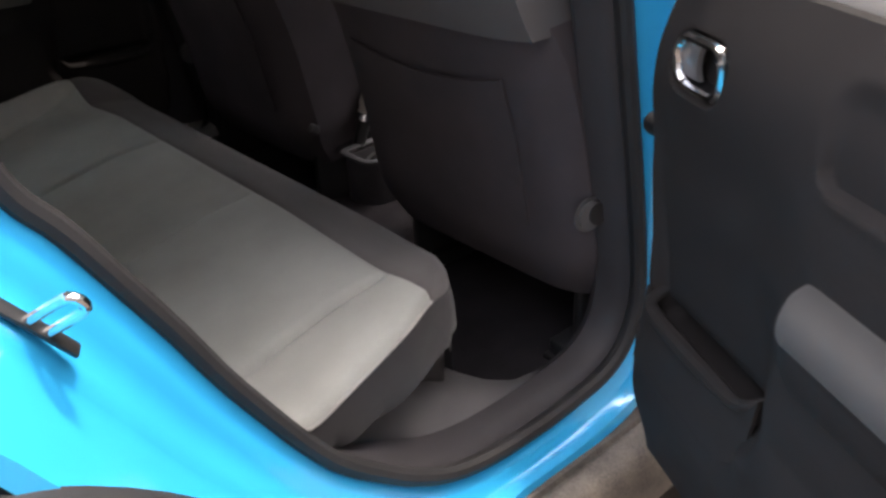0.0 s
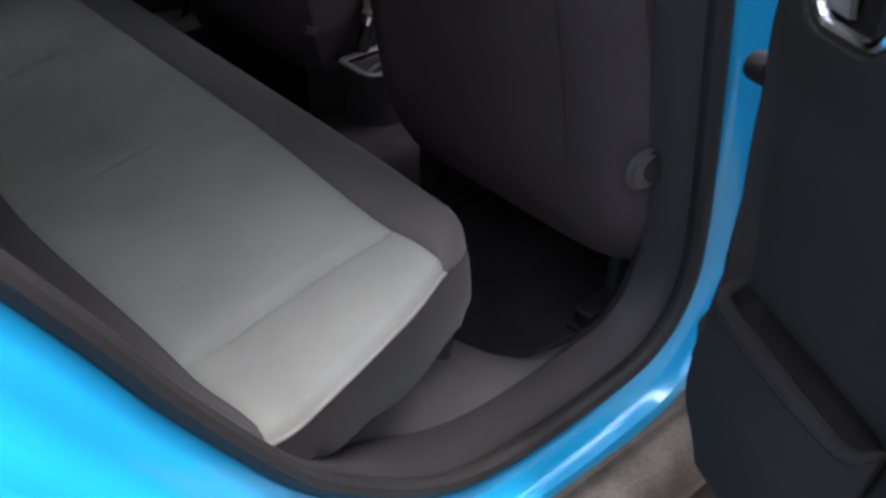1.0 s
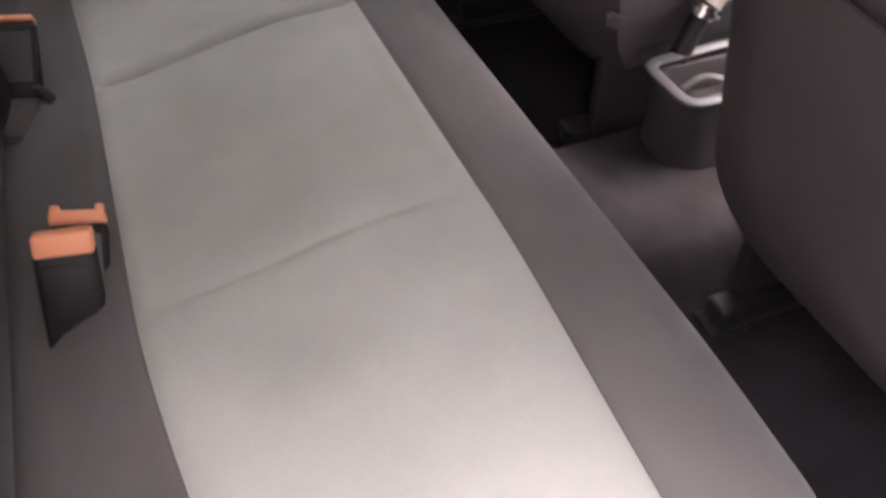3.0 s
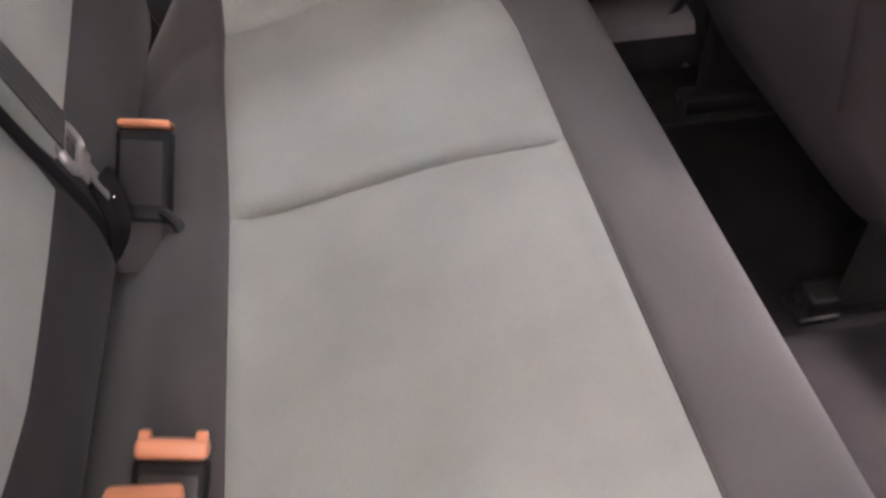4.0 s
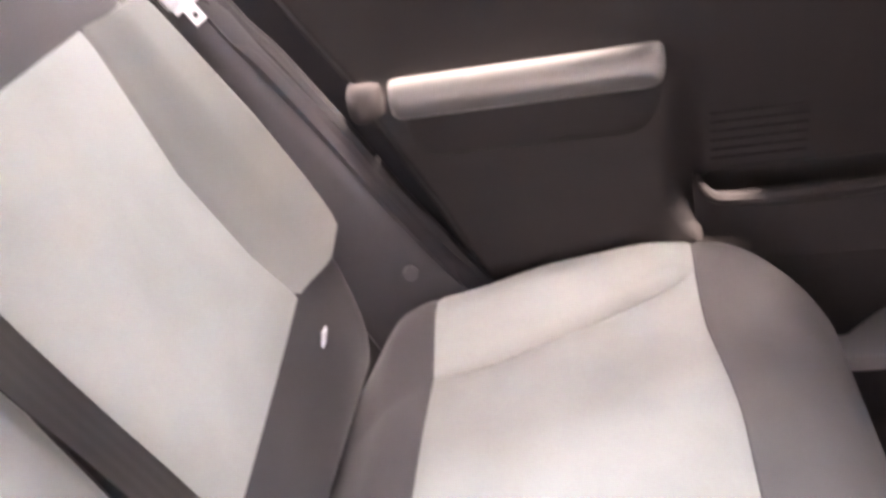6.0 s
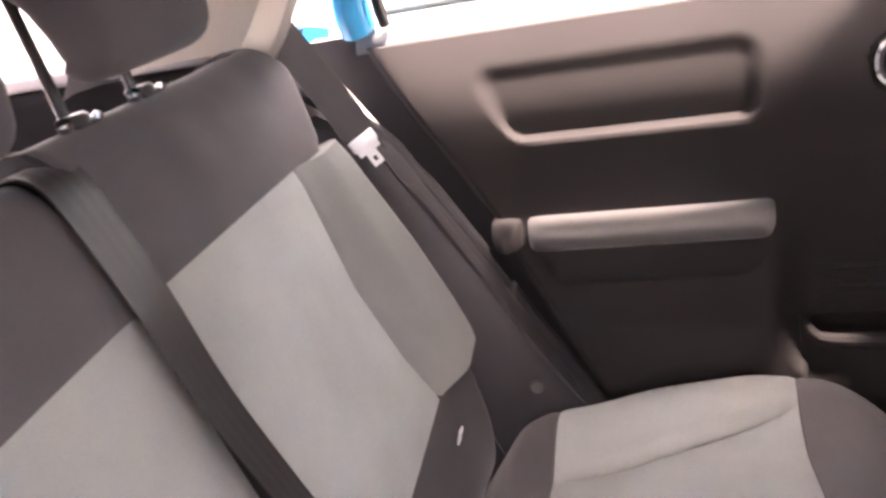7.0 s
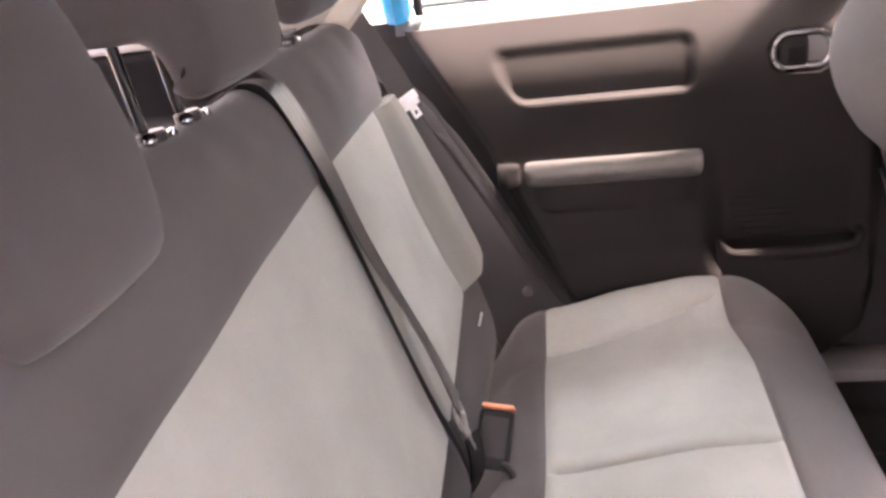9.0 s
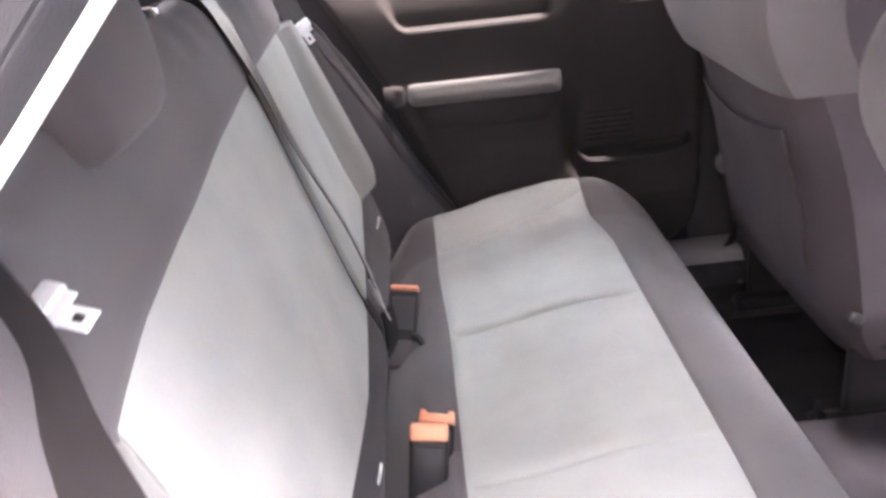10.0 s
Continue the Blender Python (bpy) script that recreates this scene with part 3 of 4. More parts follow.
bench = thing("rear_bench_seat", "light and dark grey fabric rear bench seat", "car seat", at=(0.25, 0.62, 0.37))
part("seat_panel", slab(cushion_patch(I_REAR, I_FRONT, True, 60), (0, 0, -0.05)), LIGHT_FABRIC, bench, "light grey ribbed fabric centre panel", 60)
part("front_bolster", slab(cushion_patch(I_FRONT, 239, False, 44), (-0.03, 0, -0.05)), CHARCOAL_LIT, bench, "charcoal fabric front edge", 60)
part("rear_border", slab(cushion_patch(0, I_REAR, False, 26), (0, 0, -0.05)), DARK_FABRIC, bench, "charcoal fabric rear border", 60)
for v, out in ((0.0, -1), (1.0, 1)):
    I_NOSE = int(np.argmax(PROFILE[:, 0]))
    top = [cushion_point(i, v, I_REAR <= i <= I_FRONT) for i in range(0, I_NOSE + 1, 3)]
    rows = [[(x, y + out * 0.002, z - 0.002) for x, y, z in top]]
    for f, o in ((0.08, 0.005), (0.16, 0.008), (0.24, 0.010), (0.30, 0.010), (0.36, 0.009), (0.42, 0.008), (0.5, 0.008), (0.6, 0.008), (1.0, 0.0)):
        low_z = [z + (min(z, 0.345) - z) * f for x, y, z in top]
        end = end_far if out > 0 else end_near
        row = []
        for (x, y, z), zl in zip(top, low_z):
            xl = min(x, float(np.interp(zl, PROFILE[I_NOSE:, 1][::-1], PROFILE[I_NOSE:, 0][::-1])) - 0.002)
            tuck = 0.0 if out > 0 else 0.085 * float(smooth01((0.522 - zl) / 0.03) * smooth01((0.515 - x) / 0.04))
            row.append((xl, y + end(xl) - end(x) + out * (0.003 + o * float(smooth01((0.53 - x) / 0.06))) + tuck, zl))
        rows.append(row)
    part("side_panel", slab(rows, (0, -out * 0.03, 0)), BLACK_FABRIC, bench, "black fabric end panel")
    edge = [cushion_point(i, v, True) for i in range(I_REAR, I_FRONT + 1, 3)]
    part("piping", tube([(x, y + out * 0.001, z) for x, y, z in edge], 0.0024, 8), STITCH, bench, "pale stitched piping")
for i in (I_REAR, I_FRONT):
    edge = [cushion_point(i, v, True) for v in np.linspace(0.01, 0.99, 160)]
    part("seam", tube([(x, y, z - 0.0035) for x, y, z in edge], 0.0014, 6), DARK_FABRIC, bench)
# the sewn fold by the closed door, its shade drawn as a dark thread
fold = []
for i in range(I_REAR + 6, I_FRONT - 14, 3):
    x, a, b = PROFILE[i][0], end_near(PROFILE[i][0]), end_far(PROFILE[i][0])
    y = CUSHION_SEAMS[-1][0] + CUSHION_SEAMS[-1][1] * (x - 0.105)
    fold.append(Vector(cushion_point(i, (y - a) / (b - a), True)) + Vector((0, 0, 0.0014)))
part("fold_seam_shade", tube(fold, [0.0024 * math.sin(math.pi * (k + 0.5) / len(fold)) ** 0.5 for k in range(len(fold))], 8), DARK_FABRIC, bench)
part("seat_base", box(-0.05, 0.46, 0.06, 1.18, 0.31, 0.50, 0.02), BLACK_PLASTIC, bench, "black plastic seat base")

# ---- the rear bench: backrests ----
BACK = catmull([(0.004, 0.525), (0.016, 0.553), (0.012, 0.60), (-0.020, 0.69), (-0.065, 0.84), (-0.112, 1.0), (-0.136, 1.075), (-0.153, 1.112), (-0.178, 1.130), (-0.208, 1.125), (-0.226, 1.10), (-0.23, 1.02)], 260)
I_CREST = int(np.argmax(BACK[:, 1]))


def back_index(z):
    return float(np.interp(z, BACK[:I_CREST, 1], np.arange(I_CREST)))


def back_at(f):
    i = min(int(f), 258)
    return BACK[i] + (BACK[i + 1] - BACK[i]) * (f - i)


def panel_low(y):
    return 0.622 + 0.068 * (abs(y - MIDDLE) / 0.53) ** 1.3


def panel_top(y):
    return 1.0 + 0.01 * (y - 0.86) / 0.35 if y > 0.81 else float(np.interp(y, (0.05, 0.142, 0.22, 0.36, 0.50, 0.60, 0.79), (0.915, 0.940, 0.956, 0.968, 0.977, 0.985, 0.995)))


def wing_inner(z):
    """Where the flat panel gives way to the outer bolster, counted from the middle."""
    return float(np.interp(z, (0.66, 0.76, 0.864, 1.01, 1.13), (0.535, 0.50, 0.483, 0.497, 0.50)))


def wing_outer(z):
    return float(np.interp(z, (0.55, 0.66, 0.72, 0.86, 1.01, 1.10, 1.13), (0.60, 0.648, 0.652, 0.632, 0.592, 0.615, 0.60)))


def backrest(y0, y1, side, name_label):
    """One folding part; side: +1 with its bolster towards the far door, -1 towards the near one."""
    br = part("backrest", box(-0.24, -0.20, y0 + 0.03, y1 - 0.03, 0.50, 1.08, 0.02), BLACK_PLASTIC, bench, name_label)

    def crest_drop(z):
        """The wide part stands a little lower than the narrow one."""
        return 0.0 if side > 0 else 0.020 * float(smooth01((z - 1.0) / 0.12))

    def limits(z):
        if side > 0:
            return y0, MIDDLE + wing_inner(z), MIDDLE + wing_outer(z)
        return MIDDLE - wing_outer(z), MIDDLE - wing_inner(z), y1

    def grid(f0, f1, lo, hi, bulge, n, m=60, sink=True, r=0.025):
        rows = []
        for u in np.linspace(0, 1, n):
            row = []
            for w in np.linspace(0, 1, m):
                yc = lo(0.85) + (hi(0.85) - lo(0.85)) * w
                f = f0(yc) + (f1(yc) - f0(yc)) * u
                x, z = back_at(f)
                z -= crest_drop(z)
                y = lo(z) + (hi(z) - lo(z)) * w
                d = min(y - y0 if side > 0 else y - (MIDDLE - wing_outer(z)), (MIDDLE + wing_outer(z)) - y if side > 0 else y1 - y)
                r_ = min(r, 0.008) if (y - y0 < 0.03 if side > 0 else y1 - y < 0.03) else r
                if d < r_:
                    x -= (r_ - math.sqrt(max(0.0, r_ * r_ - (r_ - max(d, 0)) ** 2))) * 0.9
                x += bulge(w, u, y, z)
                if sink:
                    x -= 0.003 * math.exp(-(min(u, 1 - u) * n / 1.3) ** 2)
                row.append((x, y, z))
            rows.append(row)
        return rows

    A = (lambda z: limits(z)[0]) if side > 0 else (lambda z: limits(z)[1])
    B = (lambda z: limits(z)[1]) if side > 0 else (lambda z: limits(z)[2])
    C = (lambda z: limits(z)[1]) if side > 0 else (lambda z: limits(z)[0])
    D = (lambda z: limits(z)[2]) if side > 0 else (lambda z: limits(z)[1])
    lo_all, hi_all = (lambda z: limits(z)[0]), (lambda z: limits(z)[2])
    flat = lambda w, u, y, z: (0.010 + 0.004 * noise.noise(Vector((y * 5, z * 5, 2.0 * side)))) * math.sin(math.pi * min(max(w, 0), 1)) * math.sin(math.pi * u)
    wing = lambda w, u, y, z: (0.030 - 0.012 * u) * smooth01((w if side > 0 else 1 - w) / 0.55) - 0.004 * math.exp(-((w if side > 0 else 1 - w) / 0.05) ** 2)
    low, top = (lambda y: back_index(panel_low(y))), (lambda y: back_index(panel_top(y)))
    none = lambda w, u, y, z: 0.0
    crumple = lambda w, u, y, z: 0.0035 * noise.noise(Vector((y * 17, z * 9, side * 3.0))) * float(smooth01((z - 1.02) / 0.06)) + 0.0015 * noise.noise(Vector((y * 6, z * 6, 5.0 + side)))
    part("back_panel", slab(grid(low, top, A, B, flat, 40), (-0.05, 0, -0.015)), LIGHT_FABRIC, br, "light grey ribbed fabric centre panel", 60)
    part("back_bolster", slab(grid(low, top, C, D, wing, 40, 30, r=0.010), (-0.05, 0, -0.015)), MID_FABRIC, br, "grey fabric side bolster", 60)
    part("upper_cover", slab(grid(top, lambda y: 255.0, lo_all, hi_all, crumple, 60, 90), (0.0, 0, -0.03)), DARK_FABRIC, br, "charcoal fabric upper cover", 60)
    part("lower_border", slab(grid(lambda y: 0.0, low, lo_all, hi_all, none, 16), (-0.04, 0, -0.01)), LOW_SHADED if side > 0 else NEAR_LOW_SHADED, br, "charcoal fabric lower border", 60)
    ends = [(limits(1)[2], 1)] if side > 0 else [(limits(1)[0], -1)]
    for _, o in ends:
        rows = []
        for f in np.linspace(0, 250, 60):
            x, z = back_at(f)
            z -= crest_drop(z)
            y = MIDDLE + o * (wing_outer(z) + 0.001)
            rows.append([(x - 0.014, y - o * 0.004, z), (x - 0.03, y + o * 0.004, z), (x - 0.06, y + o * 0.006, z - 0.01), (max(x - 0.12, -0.235), y, z - 0.02)])
        part("side_cover", slab(rows, (0, -o * 0.012, 0)), BLACK_FABRIC, br, "black fabric side of the backrest")
    rows = []
    for f in np.linspace(0, 250, 60):
        x, z = back_at(f)
        z -= crest_drop(z)
        y = y0 - 0.0005 if side > 0 else y1 + 0.0005
        rows.append([(x - 0.006, y, z), (x - 0.014, y - side * 0.004, z), (x - 0.05, y - side * 0.004, z - 0.01), (max(x - 0.12, -0.235), y, z - 0.02)])
    part("split_cover", slab(rows, (0, side * 0.008, 0)), BLACK_FABRIC, br, "black fabric at the split")
    return br


backrest(0.836, 1.27, 1, "grey fabric folding backrest beside the closed door")
backrest(-0.03, 0.818, -1, "wide grey fabric folding backrest of the bench")


# ---- headrests: hooked pads on two posts ----
def headrest(y, w, lift, label, posts, foot, hook=0.0):
    """posts: where the two posts stand, in y; foot: the height of their guides; hook: how far the rear overhang droops."""
    hr = thing("headrest", label, "headrest", "rear headrests", at=(-0.19, y, 1.13))
    shape = catmull([(-0.118, 1.054), (-0.103, 1.074), (-0.106, 1.13), (-0.120, 1.19), (-0.138, 1.245), (-0.163, 1.275), (-0.205, 1.287), (-0.27, 1.279), (-0.316, 1.245), (-0.33, 1.195), (-0.318, 1.150 - hook), (-0.275, 1.130 - hook), (-0.205, 1.128 - hook), (-0.176, 1.118 - 0.6 * hook), (-0.161, 1.09), (-0.152, 1.062), (-0.136, 1.050)], 70, closed=True)
    rows = []
    along = np.roll(shape, -1, axis=0) - np.roll(shape, 1, axis=0)
    along /= np.linalg.norm(along, axis=1)[:, None]
    inward = np.array([along[:, 1], -along[:, 0]]).T
    if inward[np.argmax(shape[:, 1])][1] > 0:
        inward = -inward
    ring = 0.021
    stations = [-w / 2 + ring * (1 - math.cos(a)) for a in np.linspace(0, math.pi / 2, 9)]
    stations += list(np.linspace(-w / 2 + ring, w / 2 - ring, 14)[1:-1]) + [-s for s in stations[::-1]]
    for s in stations:
        e = min(w / 2 - abs(s), ring)
        inset = ring - math.sqrt(max(0.0, ring ** 2 - (ring - e) ** 2))
        crown = 0.010 * (2 * abs(s) / w) ** 2.5
        rows.append([(p[0] + n[0] * inset - (crown if p[0] > -0.15 else 0.0), y + s * (1 - 0.09 * smooth01((1.15 - p[1]) / 0.10)), p[1] + n[1] * inset + lift - (crown if p[1] > 1.2 else 0.0)) for p, n in zip(shape, inward)])
    bm, V = sheet(rows, close_v=True)
    bm.faces.new(V[0])
    bm.faces.new(V[-1][::-1])
    part("pad", bm, PAD_SHADED, hr, "charcoal fabric pad", 50)
    for p in posts:
        part("post", tube([(-0.194, p, foot - 0.03), (-0.203, p, foot + 0.05), (-0.215, p, 1.16 + lift)], 0.0055, 12), POST_STEEL, hr, "black steel post")
        part("guide", merge(disc((-0.190, p, foot), (-0.1, 0, 1), 0.014, 0.012), rbox((0.022, 0.034, 0.007), 0.003, 3, pose(-0.188, p + 0.006, foot - 0.004, 0, -6, 0))), BLACK_PLASTIC, hr, "black post guide")
        part("guide_button", disc((-0.183, p - 0.020, foot + 0.001), (0.2, -0.5, 1), 0.007, 0.010, 16), CHROME, hr, "bright guide button")
        part("guide_pin", disc((-0.180, p + 0.020, foot - 0.001), (0.2, 0.3, 1), 0.0055, 0.008, 16), CHROME, hr, "bright guide pin")
    return hr


headrest(0.957, 0.195, 0.118, "charcoal fabric headrest over the seat by the closed door", (0.906, 1.004), 1.135)
headrest(0.680, 0.215, 0.094, "charcoal fabric headrest over the middle seat", (0.602, 0.680), 1.113, 0.026)
headrest(0.365, 0.190, 0.004, "charcoal fabric headrest over the seat by the open door", (0.325, 0.405), 1.113)


# ---- belts, buckles and tags of the bench ----
def belt_tongue(m, parent, size=1.0, loop=False):
    """A chromed latch plate in a black grip, along local z, facing local y."""
    m = m @ Matrix.Scale(size, 4)
    ring = [m @ Vector((a, 0, 0.012 + b)) for a, b in rounded_outline(0.056, 0.028, 0.008, 4)]
    grip = part("tongue_grip", tube(ring, 0.0045 * size, 8, closed=True) if loop else rbox((0.060, 0.011, 0.026), 0.005, 3, m @ Matrix.Translation((0, 0, 0.010))), SATIN if loop else BRUSHED, parent, "silver tongue grip")
    blade = merge(rbox((0.050, 0.003, 0.016), 0.001, 1, m @ Matrix.Translation((0, 0, -0.008))), rbox((0.024, 0.003, 0.034), 0.001, 1, m @ Matrix.Translation((0, 0, -0.030))))
    part("tongue_blade", blade, SATIN if loop else BRUSHED, grip, "chrome latch blade")
    part("tongue_slot", rbox((0.010, 0.0036, 0.012), 0.001, 1, m @ Matrix.Translation((0, 0, -0.032))), BLACK_PLASTIC, grip)


def frame_of(origin, zdir, ydir):
    z = Vector(zdir).normalized()
    y = (Vector(ydir) - z * Vector(ydir).dot(z)).normalized()
    x = y.cross(z)
    return Matrix.Translation(origin) @ Matrix((x, y, z)).transposed().to_4x4()


mid_belt = thing("seat_belt", "black middle seat belt stowed down the backrest", "seat belt", "rear seat belts", at=(-0.18, 0.81, 1.13))
part("webbing", ribbon([(-0.228, 0.832, 1.082), (-0.202, 0.832, 1.110), (-0.172, 0.831, 1.117), (-0.147, 0.830, 1.098), (-0.108, 0.824, 1.01), (-0.071, 0.818, 0.905), (-0.018, 0.822, 0.77), (0.009, 0.830, 0.675)], [(0, 1, 0.0), (0, 1, 0), (0, 1, 0), (0.06, 1, 0), (0.02, 1, 0.03), (-0.16, 1, 0.0), (-0.22, 1, -0.03), (-0.12, 1, 0.02)], 0.046), WEBBING, mid_belt)
part("belt_outlet", rbox((0.05, 0.07, 0.016), 0.006, 3, pose(-0.212, 0.832, 1.092, 0, -12, 0)), BLACK_PLASTIC, mid_belt, "black plastic belt outlet")
belt_tongue(frame_of((0.013, 0.829, 0.650), (-0.30, 0.05, 0.9), (0.88, 0.15, 0.3)), mid_belt, 0.85, True)
part("short_strap", ribbon([(0.020, 0.830, 0.628), (0.024, 0.828, 0.60), (0.022, 0.820, 0.572), (0.006, 0.812, 0.545)], [(0.5, 0.6, 0.2), (0.5, 0.6, 0.2), (0.5, 0.5, 0.2), (0.5, 0.5, 0.2)], 0.024, 0.005), BUCKLE_BLACK, mid_belt)
part("latch_rivet", disc((0.027, 0.828, 0.607), (0.6, -0.6, 0.5), 0.0028, 0.005), CHROME, mid_belt, "chrome latch rivet")

far_belt = thing("seat_belt", "black seat belt hanging beside the closed door", "seat belt", "rear seat belts", at=(-0.2, 1.28, 1.3))
part("webbing", ribbon([(-0.24, 1.225, 1.33), (-0.205, 1.250, 1.22), (-0.163, 1.264, 1.125), (-0.105, 1.272, 1.005), (-0.06, 1.278, 0.86), (0.0, 1.295, 0.72), (0.05, 1.30, 0.62)], [(0.5, 0.8, 0.2), (0.5, 0.8, 0.2), (0.55, 0.8, 0.2), (0.6, 0.7, 0.2), (0.8, 0.4, 0.3), (0.9, 0.2, 0.3), (0.9, 0.2, 0.3)], 0.044), WEBBING, far_belt)
belt_tongue(frame_of((-0.090, 1.262, 0.985), (-0.42, -0.06, 0.9), (0.5, -0.8, 0.2)), far_belt, 0.62)
part("anchor", disc((0.076, 1.250, 0.634), (0.3, -1, 0.4), 0.009, 0.012), PLASTIC, far_belt, "grey belt anchor")

near_belt = thing("seat_belt", "black seat belt hanging at the rear pillar by the open door", "seat belt", "rear seat belts", at=(-0.14, 0.04, 1.2))
part("webbing", ribbon([(-0.20, 0.05, 1.34), (-0.175, 0.07, 1.22), (-0.125, 0.105, 1.04), (-0.090, 0.062, 0.97), (-0.035, 0.012, 0.87), (0.045, -0.020, 0.68)], [(0.5, -0.8, 0.2), (0.6, -0.6, 0.2), (0.8, -0.1, 0.2), (0.85, 0.45, 0.2), (0.88, 0.40, 0.25), (0.9, 0.2, 0.3)], 0.048), WEBBING, near_belt)
belt_tongue(frame_of((-0.112, 0.128, 1.024), (-0.9, 0.3, 0.15), (0.3, -0.5, 0.8)), near_belt, 0.66)


def buckle(m, label, tall=0.010, face=PLASTIC):
    """A belt buckle on a short stalk: local z along it to its orange button, local y out of its face."""
    bk = thing("belt_buckle", label, "seat belt buckle", "rear belt buckles", at=m.translation)
    part("housing", rbox((0.048, 0.023, 0.084), 0.006, 4, m @ Matrix.Translation((0, 0, -0.047))), BUCKLE_BLACK, bk)
    part("face_panel", rbox((0.037, 0.003, 0.056), 0.0014, 2, m @ Matrix.Translation((0, 0.0115, -0.044))), face, bk)
    part("release_button", rbox((0.046, 0.0235, tall), 0.004, 3, m @ Matrix.Translation((0, 0.0008, 0.0))), ORANGE, bk, "orange release button")
    if face is SCUFF:
        for s in (-1, 1):
            part("button_corner", rbox((0.008, 0.010, 0.010), 0.002, 2, m @ Matrix.Translation((s * 0.018, 0.002, 0.007))), ORANGE, bk)
    part("stalk", rbox((0.042, 0.016, 0.060), 0.005, 3, m @ Matrix.Translation((0, 0.001, -0.102))), DARK_FABRIC, bk, "grey webbing stalk")
    part("stalk_loop", tube([m @ Vector(p) for p in catmull([(-0.014, 0.004, -0.078), (-0.024, 0.012, -0.082), (-0.034, 0.012, -0.092), (-0.030, 0.004, -0.102), (-0.018, 0.0, -0.104)], 20)], 0.0055, 8), RUBBER, bk, "black rubber keeper loop")
    return bk


buckle(frame_of((0.050, 0.912, 0.616), (0.012, 0.057, 0.054), (0.0, -0.6, 0.7)), "black belt buckle with an orange button by the middle belt", 0.007)
buckle(frame_of((0.077, 0.534, 0.611), (0.008, 0.030, 0.058), (-0.05, -0.9, 0.1)), "black belt buckle with an orange button beside its twin", 0.020, BUCKLE_BLACK)
buckle(frame_of((0.086, 0.587, 0.588), (0.012, 0.055, 0.040), (0.05, -0.6, 0.7)), "black belt buckle lying behind its twin", 0.013, SCUFF)
for p, d in (((0.016, 0.197, 0.612), 0), ((0.010, 0.452, 0.622), 0), ((-0.004, 1.121, 0.650), 0)):
    tg = thing("anchor_tag", "small white fabric anchor tag on the backrest border", "tag", "child seat anchor tags", at=p)
    m = pose(p[0] + 0.010, p[1], p[2], 0, -73, 0)
    part("tag_plate", rbox((0.020, 0.014, 0.003), 0.001, 2, m), TAG, tg)
    part("tag_slit", rbox((0.010, 0.0045, 0.0036), 0.0008, 1, m), BLACK_PLASTIC, tg)


